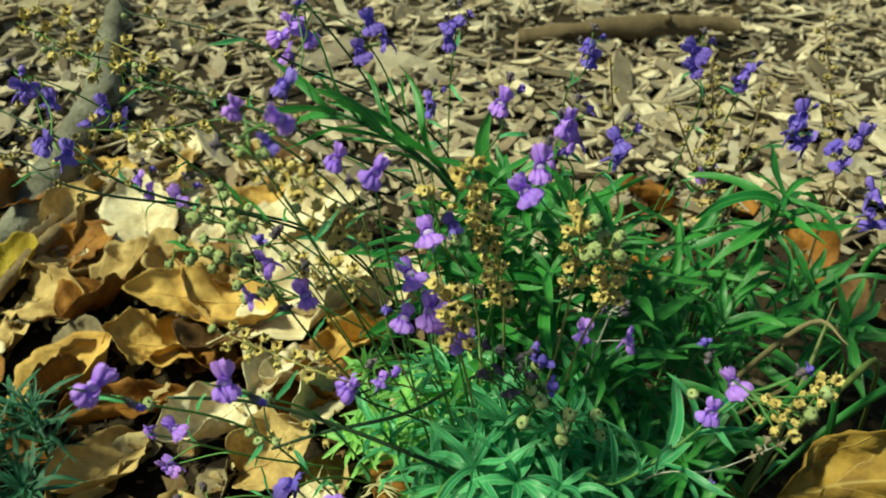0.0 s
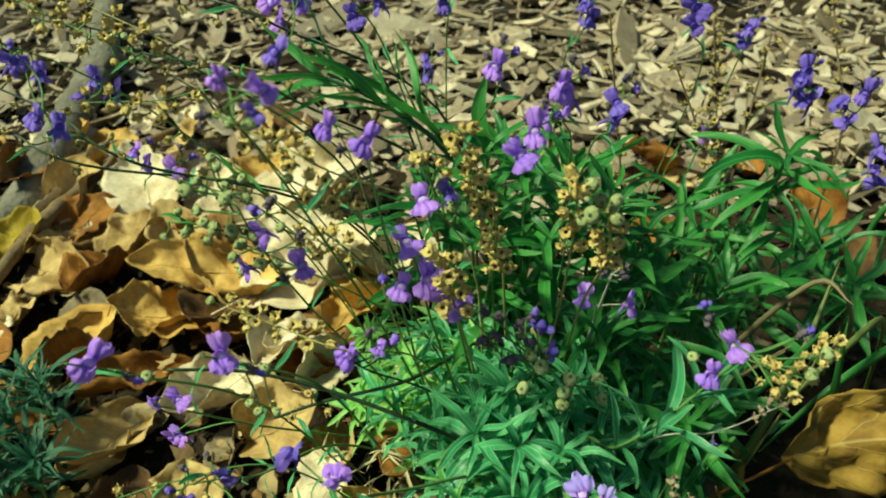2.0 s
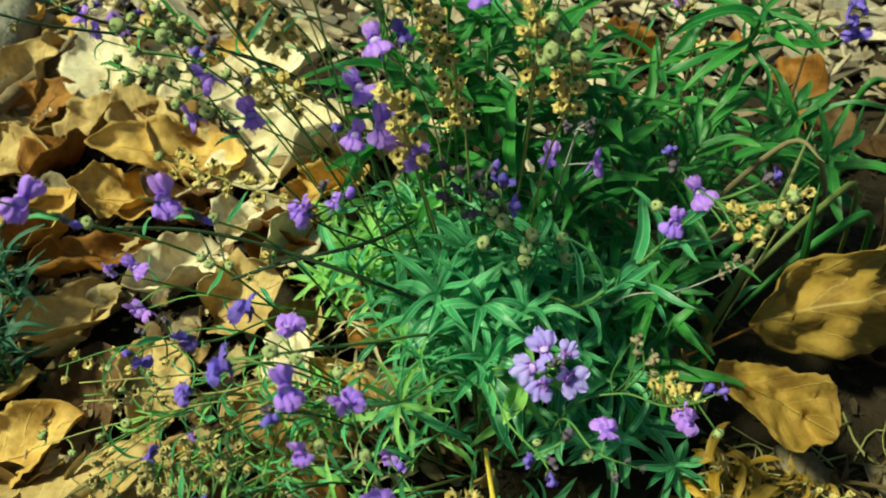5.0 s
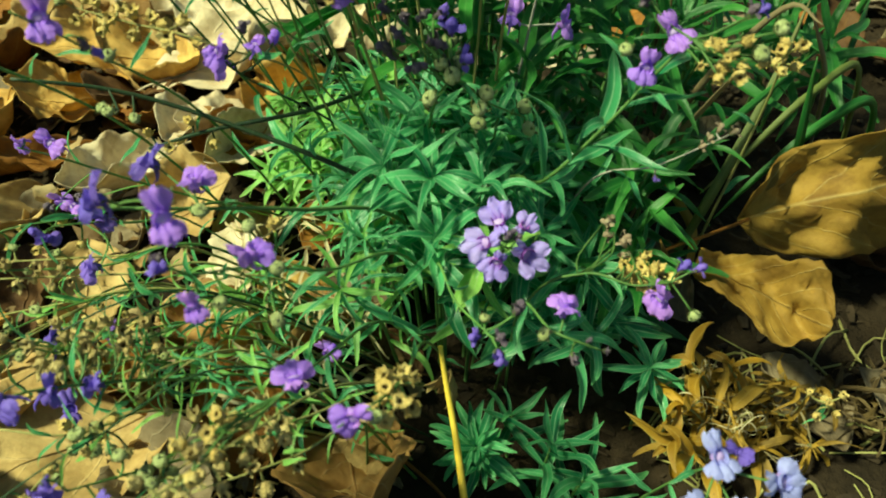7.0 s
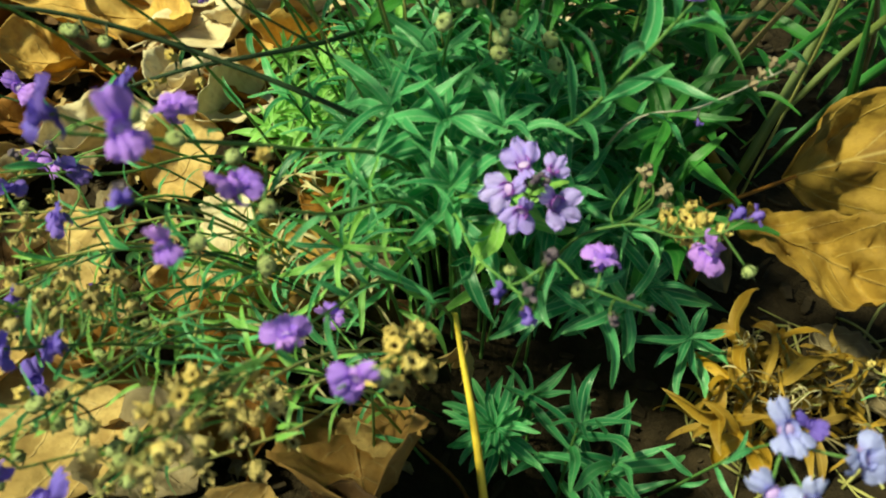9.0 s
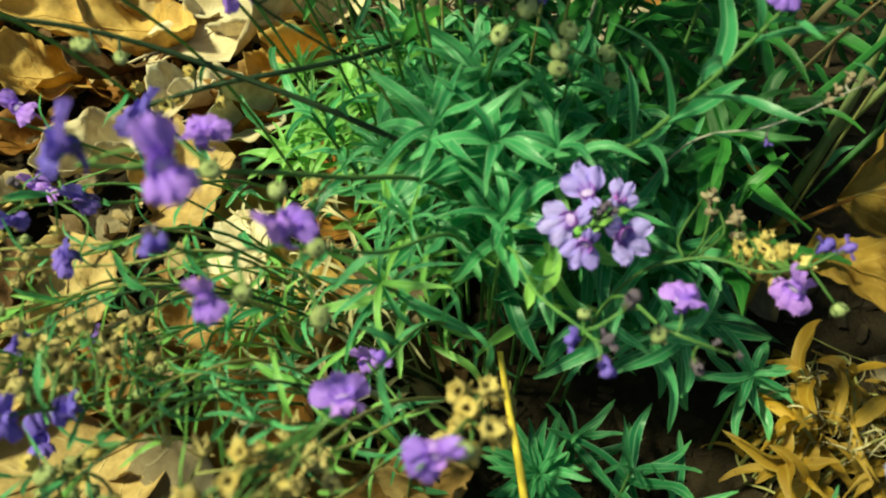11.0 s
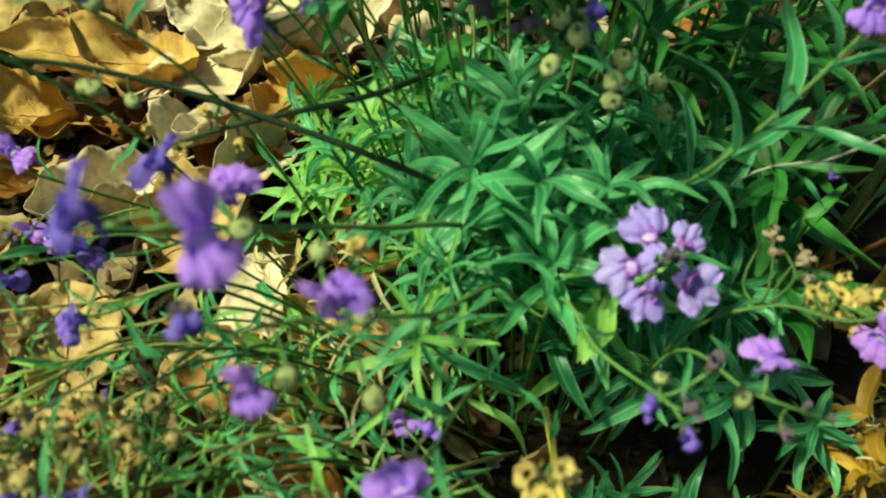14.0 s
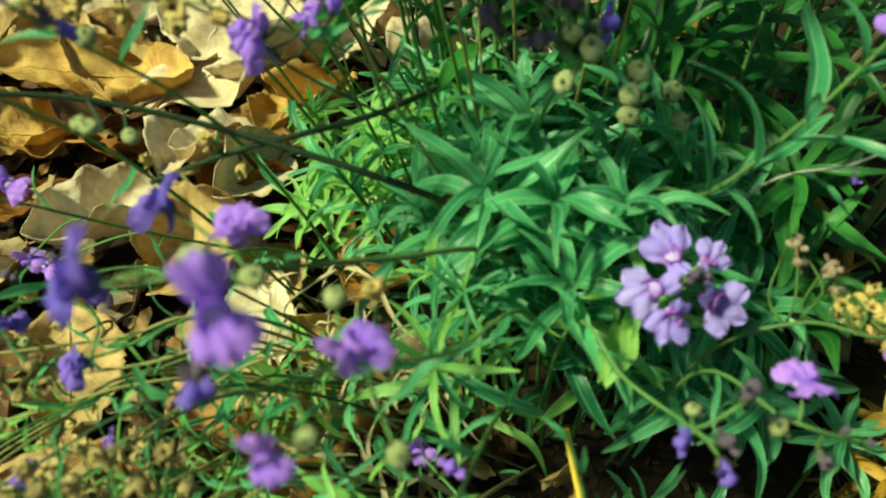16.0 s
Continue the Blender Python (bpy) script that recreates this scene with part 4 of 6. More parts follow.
def capsule_mesh(flare, hole, squash, seed, shell=None):
    """Burst seed capsule: a cup with a flaring toothed rim and a small hollow, its shade painted as a darker inner
    colour. One unit is a centimetre.
    """
    s = Shape()
    rnd = random.Random(seed)
    teeth = [rnd.uniform(0.10, 0.22) if k % 3 == 0 else rnd.uniform(-0.02, 0.05) for k in range(12)]
    wide = [rnd.uniform(0.86, 1.14) for k in range(12)]

    def ring(profile, slot, strong):
        rows = []
        for i, (r, h) in enumerate(profile):
            rows.append([Vector((r * wide[k] * math.cos(math.pi * k / 6), r * wide[k] * squash * math.sin(math.pi * k / 6), h + teeth[k] * strong[i])) for k in range(12)])
        s.grid(rows, None, slot, True)

    ring([(0.03, -0.04), (0.13, 0.0), (0.22, 0.09), (0.24, 0.19), (0.21, 0.28), (flare, 0.35)], 0, [0, 0, 0, 0, 0.3, 1])
    ring([(flare, 0.352), (0.5 * (flare + hole), 0.335), (hole, 0.29)], 0, [1, 0.6, 0.2])
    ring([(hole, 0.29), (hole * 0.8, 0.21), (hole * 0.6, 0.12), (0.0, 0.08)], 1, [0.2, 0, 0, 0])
    for k in range(5):
        a = 2 * math.pi * k / 5
        petal(s, (0.06 * math.cos(a), 0.06 * math.sin(a), -0.02), (math.cos(a), math.sin(a), 0.35), (0, 0, 1), 0.34, 0.10, 0.1, 0.2, 0, 3, 2)
    return s.mesh("seed_capsule", [shell or CAPSULE, CAPSULE_SHADE])


def uneven(s, prof, sides, amount, slot, phase):
    """A turned shape with lobes and dents."""
    rows = []
    for r, h in prof:
        row = []
        for k in range(sides):
            a = 2 * math.pi * k / sides
            rr = r * (1 + 0.10 * math.cos(2 * a) + amount * noise.noise((math.cos(a) * 2.2 + phase, math.sin(a) * 2.2, h * 9)))
            row.append(Vector((rr * math.cos(a) + 0.05 * h * h, rr * math.sin(a), h)))
        rows.append(row)
    s.grid(rows, None, slot, True)


def pod_mesh():
    """Unripe seed pod: a two-lobed ball with a dimple, a style and five long sepals."""
    s = Shape()
    uneven(s, [(0.0, -0.02), (0.13, 0.02), (0.24, 0.12), (0.27, 0.24), (0.24, 0.35), (0.15, 0.42), (0.07, 0.41)], 14, 0.12, 0, 1.0)
    uneven(s, [(0.07, 0.41), (0.03, 0.40), (0.02, 0.58), (0.0, 0.60)], 14, 0.0, 1, 1.0)
    for k in range(5):
        a = 2 * math.pi * k / 5 + 0.3
        petal(s, (0.10 * math.cos(a), 0.10 * math.sin(a), -0.02), (math.cos(a), math.sin(a), 1.0), (-math.cos(a), -math.sin(a), 0.6), 0.42, 0.15, 0.1, 0.12, 1, 3, 2)
    return s.mesh("seed_pod", [POD, SEPAL])


def bud_mesh(mat):
    """Closed or shrivelled flower: a crumpled, bent sac in four sepals."""
    s = Shape()
    uneven(s, [(0.0, 0.0), (0.08, 0.05), (0.11, 0.18), (0.15, 0.30), (0.13, 0.40), (0.15, 0.47), (0.07, 0.56), (0.0, 0.58)], 9, 0.75, 0, 3.0)
    petal(s, (0, 0.03, 0.35), (0.3, 0.8, 0.7), (0, -0.6, 1), 0.34, 0.30, 0.3, -0.3, 0, 3, 3)
    petal(s, (0, -0.03, 0.32), (-0.2, -0.9, 0.5), (0, 0.6, 1), 0.30, 0.26, 0.3, -0.4, 0, 3, 3)
    for k in range(4):
        a = 2 * math.pi * k / 4
        petal(s, (0.05 * math.cos(a), 0.05 * math.sin(a), 0.0), (math.cos(a), math.sin(a), 1.2), (-math.cos(a), -math.sin(a), 0.4), 0.3, 0.11, 0.1, 0.0, 1, 3, 2)
    return s.mesh("flower_bud", [mat, SEPAL])


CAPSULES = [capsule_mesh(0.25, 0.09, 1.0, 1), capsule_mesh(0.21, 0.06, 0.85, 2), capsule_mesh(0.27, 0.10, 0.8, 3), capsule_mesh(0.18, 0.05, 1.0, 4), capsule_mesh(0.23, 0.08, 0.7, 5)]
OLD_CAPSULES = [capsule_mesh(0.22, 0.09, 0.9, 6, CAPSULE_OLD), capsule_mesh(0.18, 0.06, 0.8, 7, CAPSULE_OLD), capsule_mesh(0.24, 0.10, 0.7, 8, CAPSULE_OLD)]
POD_MESH = pod_mesh()
BUDS = {"dry": bud_mesh(DRYBUD), "indigo": bud_mesh(INDIGO), "faded": bud_mesh(FADED), "violet": bud_mesh(VIOLET)}


def z_axes(way):
    return Vector(way).to_track_quat("Z", "Y").to_matrix().to_4x4()


def flower_stem(points, flowers=(), pods=(), capsules=(), buds=(), leaves=0, leaf=0.013, tone="green", stem=STEM_GREEN, label="toadflax stem with violet flowers",
                thick=0.00075, leaf_range=(0.1, 0.75), group="flowering toadflax stems", leaf_lean=(30, 65), old=False):
    """A flowering stem. points: from the root up. flowers: (place, way it faces, kind, size). pods, capsules: (place, way, size). buds: (place, way, kind, size)."""
    pts = [Vector(p) for p in points]
    pts[0].z = ground_z(pts[0].x, pts[0].y) - 0.002
    line = spline(pts, 8)
    base = line[0].copy()
    ob = thing("toadflax_flower_stem", base, label, "plant", group)
    s = Shape()
    s.tube([p - base for p in line], list(np.linspace(thick * 0.85, thick * 0.42, len(line))), 6)

    def stalk(place, back):
        """A short stalk from the stem to a place, arriving against the way back."""
        near = min(line, key=lambda p: (p - place).length_squared + (0.00002 if p.z > place.z else 0.0))
        if (near - place).length > 0.0012:
            s.tube(spline([near - base, near.lerp(place, 0.5) - back * 0.15 * (near - place).length - base, place - base], 3), [0.00036] * 6 + [0.00034], 5)

    todo = []
    for place, face, kind, size, *own in flowers:
        place, face = Vector(place), Vector(face).normalized()
        size *= 1.0 if kind in ("lilac", "pale") else 0.84
        root = place - face * 0.004 * size
        stalk(root, face)
        todo.append(("flower", kind, Matrix.Translation(root - base) @ axes(face, (own[0] if own else Vector((0, 0, 1))) + face * 0.01) @ Matrix.Rotation(rng.uniform(-0.5, 0.5) * (0.4 if own else 2.0), 4, "Y") @ Matrix.Diagonal((rng.uniform(0.8, 1.08), 1.0, rng.uniform(0.9, 1.12), 1.0)) @ Matrix.Scale(0.01 * size, 4)))
    for kind, items in (("pod", pods), ("capsule", capsules)):
        for place, way, size in items:
            place, way, size = Vector(place), Vector(way).normalized(), size * (0.74 if kind == "pod" else 0.72)
            stalk(place, way)
            todo.append((kind, "", Matrix.Translation(place - base) @ z_axes(way) @ Matrix.Rotation(rng.uniform(0, 6.28), 4, "Z") @ Matrix.Scale(0.01 * size, 4)))
    for place, way, kind, size in buds:
        place, way = Vector(place), Vector(way).normalized()
        stalk(place, way)
        todo.append(("bud", kind, Matrix.Translation(place - base) @ z_axes(way) @ Matrix.Rotation(rng.uniform(0, 6.28), 4, "Z") @ Matrix.Scale(0.0085 * size, 4)))
    part("stem", s.mesh("stem", stem), ob)
    for what, kind, m in todo:
        if what == "flower":
            body, upper, lower, sepals = rng.choice(FLOWERS[kind])
            f = part("flower", body, ob, m)
            part("upper_lip", upper, f)
            part("lower_lip", lower, f)
            part("calyx", sepals, f)
        elif what == "pod":
            part("seed_pod", POD_MESH, ob, m)
        elif what == "capsule":
            part("seed_capsule", rng.choice(OLD_CAPSULES if old else CAPSULES), ob, m)
        else:
            part("flower_bud", BUDS[kind], ob, m)
    turn = rng.uniform(0, 6.28)
    for k in range(leaves):
        q = leaf_range[0] + (leaf_range[1] - leaf_range[0]) * (k + rng.uniform(0, 0.6)) / leaves
        i = min(int(q * (len(line) - 1)), len(line) - 2)
        along = (line[i + 1] - line[i]).normalized()
        turn += 2.4
        a = along.orthogonal().normalized()
        out = a * math.cos(turn) + along.cross(a) * math.sin(turn)
        lean = radians(rng.uniform(*leaf_lean))
        m = Matrix.Translation(line[i] - base) @ axes(along * math.cos(lean) + out * math.sin(lean), along + Vector((0, 0, 0.2))) @ Matrix.Scale(leaf * rng.uniform(0.6, 1.15), 4)
        part("leaf", rng.choice(LEAVES[tone]), ob, m)
    return ob


def chain(a, b, count, size=1.0, around=0.0042, up=(0, 0, 1)):
    """Places and ways of capsules set spirally on the stretch from a to b, tilted towards the camera."""
    a, b = Vector(a), Vector(b)
    way = (b - a).normalized()
    s1 = way.orthogonal().normalized()
    s2 = way.cross(s1)
    out = []
    for k in range(count):
        ang = k * 2.4 + rng.uniform(-0.4, 0.4)
        o = s1 * math.cos(ang) + s2 * math.sin(ang)
        out.append((a.lerp(b, (k + 0.5) / count) + o * around * rng.uniform(0.5, 1.2), o * 0.9 + way * 0.3 + CAM_SIDE * 0.75, size * rng.uniform(0.8, 1.2)))
    return out


def faces(n=1, az=None, el=None):
    """A way for a flower to face: mostly outward and towards the camera side."""
    a = radians((az if az is not None else rng.uniform(-200, 20)) + rng.uniform(-35, 35))
    e = radians((el if el is not None else rng.uniform(-20, 60)) + rng.uniform(-15, 15))
    return Vector((math.cos(a) * math.cos(e), math.sin(a) * math.cos(e), math.sin(e)))


def bunch(places, kind="violet", size=1.15):
    return [(p, faces(), kind, size * rng.uniform(0.85, 1.15)) for p in places]


# ---- the leafy clump ----
def clump():
    rnd = random.Random(5)
    tips = []
    tries = 0
    while len(tips) < 70 and tries < 6000:
        tries += 1
        x, y = rnd.uniform(-0.055, 0.125), rnd.uniform(-0.275, -0.075)
        u, v = (x - 0.032) / 0.092, (y + 0.175) / 0.102
        r = u * u + v * v
        if r > 1.0 or any((x - p[0]) ** 2 + (y - p[1]) ** 2 < 0.0135 ** 2 for p in tips):
            continue
        if (x > -0.028 and y < -0.224 - 0.012 * (x < 0.0) + 0.5 * max(0.0, x - 0.05)) or (x > 0.085 and rnd.random() < 0.5) or (x < -0.028 and y > -0.185) or (x < -0.012 and y > -0.135):
            continue
        tips.append((x, y, 0.108 - 0.062 * r - 0.25 * max(0.0, x - 0.06) + rnd.uniform(-0.016, 0.008)))
    for k, (x, y, z) in enumerate(tips):
        if x < -0.014 and -0.25 < y < -0.148 and k % 4:
            continue
        base = (0.035 + (x - 0.035) * 0.55, -0.165 + (y + 0.165) * 0.55, 0)
        fresh = x < -0.005 and y > -0.15
        shoot((x, y, z), base, 15, rnd.uniform(0.022, 0.034), "fresh" if fresh or rnd.random() < 0.06 else "fine" if x < 0.006 and y < -0.185 else "green")


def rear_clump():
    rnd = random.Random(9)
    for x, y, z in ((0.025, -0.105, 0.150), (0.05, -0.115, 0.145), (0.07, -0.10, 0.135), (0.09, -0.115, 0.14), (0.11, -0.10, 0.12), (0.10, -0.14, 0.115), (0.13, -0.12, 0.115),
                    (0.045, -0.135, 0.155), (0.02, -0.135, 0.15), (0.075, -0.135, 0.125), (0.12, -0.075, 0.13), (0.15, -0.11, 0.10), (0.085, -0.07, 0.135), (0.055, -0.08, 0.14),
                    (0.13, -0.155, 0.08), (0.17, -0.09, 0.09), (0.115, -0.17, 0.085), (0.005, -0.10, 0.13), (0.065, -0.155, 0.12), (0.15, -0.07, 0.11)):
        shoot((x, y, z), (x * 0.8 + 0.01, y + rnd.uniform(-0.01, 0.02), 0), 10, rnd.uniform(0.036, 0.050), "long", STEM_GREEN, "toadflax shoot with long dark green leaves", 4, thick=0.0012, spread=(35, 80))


clump()
rear_clump()
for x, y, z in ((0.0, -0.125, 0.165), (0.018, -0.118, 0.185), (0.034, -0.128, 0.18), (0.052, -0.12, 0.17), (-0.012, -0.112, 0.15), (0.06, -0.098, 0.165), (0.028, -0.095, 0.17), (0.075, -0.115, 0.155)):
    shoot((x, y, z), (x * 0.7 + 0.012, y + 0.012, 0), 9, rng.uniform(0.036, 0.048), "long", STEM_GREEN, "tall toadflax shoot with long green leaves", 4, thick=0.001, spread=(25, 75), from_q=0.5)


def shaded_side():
    """Low shoots filling the clump's shaded flank; their darker green carries some of that shade."""
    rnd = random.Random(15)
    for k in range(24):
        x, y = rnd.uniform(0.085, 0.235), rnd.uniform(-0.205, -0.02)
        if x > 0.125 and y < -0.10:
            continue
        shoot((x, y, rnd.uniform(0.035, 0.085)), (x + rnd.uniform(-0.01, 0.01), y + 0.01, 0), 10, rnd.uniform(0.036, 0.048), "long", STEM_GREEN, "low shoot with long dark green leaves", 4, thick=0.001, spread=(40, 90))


shaded_side()
# the bright leaf colour stands in part for stronger light on this edge
for x, y, z in ((-0.035, -0.112, 0.052), (-0.018, -0.118, 0.060), (-0.044, -0.130, 0.048), (-0.026, -0.134, 0.056), (-0.008, -0.104, 0.062), (0.0, -0.088, 0.065), (-0.012, -0.15, 0.066)):
    shoot((x, y, z), (x + 0.012, y + 0.006, 0), 13, rng.uniform(0.019, 0.026), "fresh", STEM_GREEN, "fresh bright green toadflax shoot at the edge of the clump", 7, spread=(35, 85), from_q=0.45)
shoot((-0.041, -0.090, 0.056), (-0.034, -0.086, 0), 14, 0.019, "fresh", label="fresh bright green rosette among dry leaves", crown=12, spread=(40, 92), from_q=0.75)
shoot((-0.022, -0.10, 0.045), (-0.015, -0.095, 0), 12, 0.022, "fresh", label="fresh bright green rosette among dry leaves", crown=7, spread=(50, 85))
shoot((0.157, -0.088, 0.165), (0.15, -0.075, 0), 13, 0.041, "long", label="tall shoot with a star-shaped tuft of green leaves", crown=6, spread=(62, 112), from_q=0.72, thick=0.0013)
shoot((0.0445, -0.245, 0.000), (0.046, -0.241, 0), 34, 0.020, "blunt", label="low dense green rosette in a hollow", crown=10, spread=(30, 88), from_q=0.5)
shoot((0.074, -0.247, 0.004), (0.070, -0.250, 0), 11, 0.034, "slender", label="dark green shoot with long leaves in a hollow", crown=4, spread=(28, 75), from_q=0.1)
shoot((0.086, -0.258, -0.004), (0.080, -0.258, 0), 10, 0.034, "slender", label="dark green shoot with long leaves in a hollow", crown=3, spread=(30, 80), from_q=0.1)
shoot((0.084, -0.276, -0.014), (0.080, -0.272, 0), 9, 0.032, "slender", label="dark green shoot with long leaves in a hollow", crown=3, spread=(35, 85), from_q=0.1)
shoot((0.060, -0.228, -0.005), (0.060, -0.226, 0), 7, 0.026, "slender", label="dark green shoot with long leaves in a hollow", crown=3, spread=(25, 70), from_q=0.1)
for x, y, z in ((0.062, -0.222, 0.052), (0.078, -0.224, 0.046), (0.090, -0.222, 0.042), (0.072, -0.214, 0.040), (0.098, -0.212, 0.038)):
    shoot((x, y, z), (x - 0.006, y + 0.035, 0), 8, rng.uniform(0.026, 0.034), "slender", STEM_GREEN, "green shoot with leaves hanging over a dark hollow", 4, spread=(60, 125), from_q=0.6)
shoot((0.112, -0.229, 0.030), (0.116, -0.218, 0), 12, 0.019, "broad", label="short green shoot beside withered leaves", crown=6, spread=(45, 95), from_q=0.55)
for x, y in ((-0.235, -0.105), (-0.215, -0.122), (-0.25, -0.13), (-0.228, -0.148), (-0.26, -0.105), (-0.21, -0.145), (-0.24, -0.16), (-0.222, -0.17), (-0.205, -0.165)):
    shoot((x + rng.uniform(-0.008, 0.012), y, 0.05 + rng.uniform(-0.014, 0.018)), (x + 0.006, y, 0), 28, 0.027, "bluish", STEM_GREEN, "small dark bluish-green fine-leaved tuft", 7, "fine_leaved_tuft", (18, 65), 0.05, "fine-leaved tufts")
for x, y, z in ((-0.07, -0.235, 0.045), (-0.055, -0.21, 0.05), (-0.05, -0.26, 0.075), (-0.03, -0.275, 0.085), (-0.10, -0.23, 0.03)):
    shoot((x, y, z), (x + 0.05, y + 0.03, 0), 12, 0.019, "fine", STEM_GREEN, "thin trailing toadflax shoot over dry leaves", 4, spread=(30, 75), from_q=0.35, thick=0.0007)
for x, y, z in ((-0.045, -0.222, 0.035), (-0.028, -0.205, 0.045), (-0.060, -0.195, 0.030), (-0.035, -0.180, 0.040), (-0.022, -0.232, 0.040), (-0.012, -0.212, 0.055), (-0.050, -0.24, 0.03), (-0.052, -0.172, 0.038), (-0.030, -0.160, 0.048), (-0.062, -0.150, 0.030), (-0.040, -0.205, 0.052)):
    shoot((x, y, z), (x + 0.02, y + 0.012, 0), 9, rng.uniform(0.016, 0.024), "pale", STEM_DRY, "pale dried toadflax shoot with curled straw leaves", 4, "withered_shoot", (25, 110), 0.25, "withered shoots", 0.0007)


def withered_heap():
    """Yellowed shoots fallen together: broad amber leaves round a tangle of thread-like dry ones."""
    rnd = random.Random(63)
    for (x0, y0, z0), (x1, y1, z1), count in (((0.133, -0.242, 0.020), (0.107, -0.239, 0.020), 4), ((0.128, -0.247, 0.012), (0.106, -0.257, 0.012), 4), ((0.136, -0.232, 0.026), (0.116, -0.213, 0.030), 2),
                                              ((0.130, -0.250, 0.010), (0.118, -0.268, 0.008), 3), ((0.145, -0.234, 0.028), (0.137, -0.216, 0.032), 3)):
        shoot((x0 + 0.35 * (x1 - x0), y0 + 0.35 * (y1 - y0), z0 + 0.002), (x0 + 0.012, y0 + 0.002, 0), count, rnd.uniform(0.019, 0.027), "amber", STEM_DRY, "golden withered toadflax shoot with broad limp leaves", 2, "withered_shoot", (15, 75), 0.45, "withered shoots")
    for k in range(16):
        a = rnd.uniform(0, 6.28)
        x, y = 0.150 + 0.030 * math.cos(a) * rnd.uniform(0.2, 1), -0.243 + 0.024 * math.sin(a) * rnd.uniform(0.2, 1)
        tip = (x, y, 0.014 + rnd.uniform(-0.010, 0.012))
        shoot(tip, (x + rnd.uniform(-0.02, 0.02), y + rnd.uniform(0.0, 0.02), 0), 14, rnd.uniform(0.016, 0.024), "withered", STEM_DRY, "withered yellow toadflax shoot lying over", 4, "withered_shoot", (10, 150), 0.1, "withered shoots")
    for k in range(5):
        x, y = 0.138 + rnd.uniform(-0.018, 0.022), -0.242 + rnd.uniform(-0.012, 0.020)
        shoot((x, y, 0.030 + rnd.uniform(-0.008, 0.008)), (x + rnd.uniform(-0.01, 0.01), y + 0.01, 0), 7, rnd.uniform(0.014, 0.020), "curls", STEM_DRY, "pale thread-like withered curls on a dead shoot", 3, "withered_shoot", (30, 120), 0.4, "withered shoots", 0.0006)
    for k in range(9):
        x, y = 0.205 + rnd.uniform(-0.035, 0.045), -0.24 + rnd.uniform(-0.03, 0.035)
        shoot((x, y, 0.012 + rnd.uniform(-0.006, 0.014)), (x + rnd.uniform(-0.02, 0.02), y + rnd.uniform(0.0, 0.02), 0), 16, rnd.uniform(0.016, 0.026), "husk", STEM_DRY, "brown dead toadflax shoot lying in a tangle", 4, "withered_shoot", (20, 130), 0.1, "withered shoots")


withered_heap()

# ---- flowering stems ----

# the lilac head above the clump
cx = Vector((0.053, -0.231, 0.103))
# the head faces the camera, its flowers set at their angles in that view
head_axis, head_up = Vector((0.0, -0.68, 0.73)), Vector((0.0, 0.73, 0.68))
flower_stem([(0.045, -0.19, 0), (0.05, -0.212, 0.06), cx - head_axis * 0.002],
            [(cx + w * 0.0072, w * 0.70 + head_axis * 0.72, "lilac", k * 0.92, head_axis * 0.6 - w) for w, k in
             ((Vector((1, 0, 0)) * math.cos(radians(a)) + head_up * math.sin(radians(a)), k) for a, k in ((112, 1.12), (44, 0.86), (180, 1.12), (240, 1.02), (-34, 1.2)))],
            buds=[(cx + Vector((0, -0.001, 0.003)), (0.1, -0.3, 1), "faded", 0.8), (cx + Vector((0.002, -0.001, 0.002)), (0.7, -0.1, 1), "faded", 0.7), (cx + Vector((-0.002, -0.001, 0.002)), (-0.6, -0.2, 1), "faded", 0.6)], leaves=3, leaf=0.016, leaf_range=(0.1, 0.5),
            label="toadflax stem topped by a pale lilac flower head")

# near flowers over the dry leaves
flower_stem([(0.04, -0.16, 0), (0.018, -0.205, 0.088), (-0.012, -0.232, 0.120), (-0.036, -0.25, 0.138), (-0.052, -0.262, 0.150)],
            [((-0.051, -0.232, 0.140), (-0.6, 0.1, 0.5), "indigo", 1.15, Vector((0, 0, 1))), ((-0.035, -0.243, 0.142), (0.1, 0.35, 0.85), "violet", 1.1, Vector((0, 0, 1))),
             ((-0.0259, -0.2876, 0.1706), (0.1, -0.8, 0.3), "violet", 1.15, Vector((0, 0, 1))), ((-0.046, -0.276, 0.166), (-0.7, -0.2, 0.3), "indigo", 1.1, Vector((0, 0, 1)))],
            [((-0.036, -0.262, 0.153), (0.2, -0.4, 1), 1.1), ((-0.031, -0.256, 0.142), (0.3, -0.3, 0.8), 1.0)],
            label="arching toadflax stem with open violet flowers", leaves=4, leaf=0.014, thick=0.001)
flower_stem([(0.04, -0.17, 0), (0.02, -0.22, 0.085), (0.0, -0.255, 0.118), (-0.016, -0.268, 0.134), (-0.03, -0.276, 0.140)],
            [((-0.014, -0.273, 0.145), (0.5, 0.35, 0.75), "violet", 1.15, Vector((0, 0, 1))), ((-0.026, -0.289, 0.143), (-0.1, -0.7, 0.1), "violet", 0.8)],
            [((-0.018, -0.260, 0.139), (0.1, 0.2, 1), 1.0), ((-0.012, -0.265, 0.13), (0.5, -0.5, 0.6), 1.0), ((-0.010, -0.28, 0.128), (0.3, -0.8, 0.5), 1.0), ((-0.022, -0.281, 0.136), (0, -0.7, 0.5), 0.9)],
            [((-0.012, -0.256, 0.137), (0.0, -0.3, 1), 1.0)], [((-0.032, -0.281, 0.148), (-0.4, -0.3, 0.4), "indigo", 1.0), ((-0.034, -0.278, 0.146), (-0.5, 0.1, 0.6), "faded", 0.9)],
            label="toadflax stem with violet flowers and green pods", leaves=4, leaf=0.014)
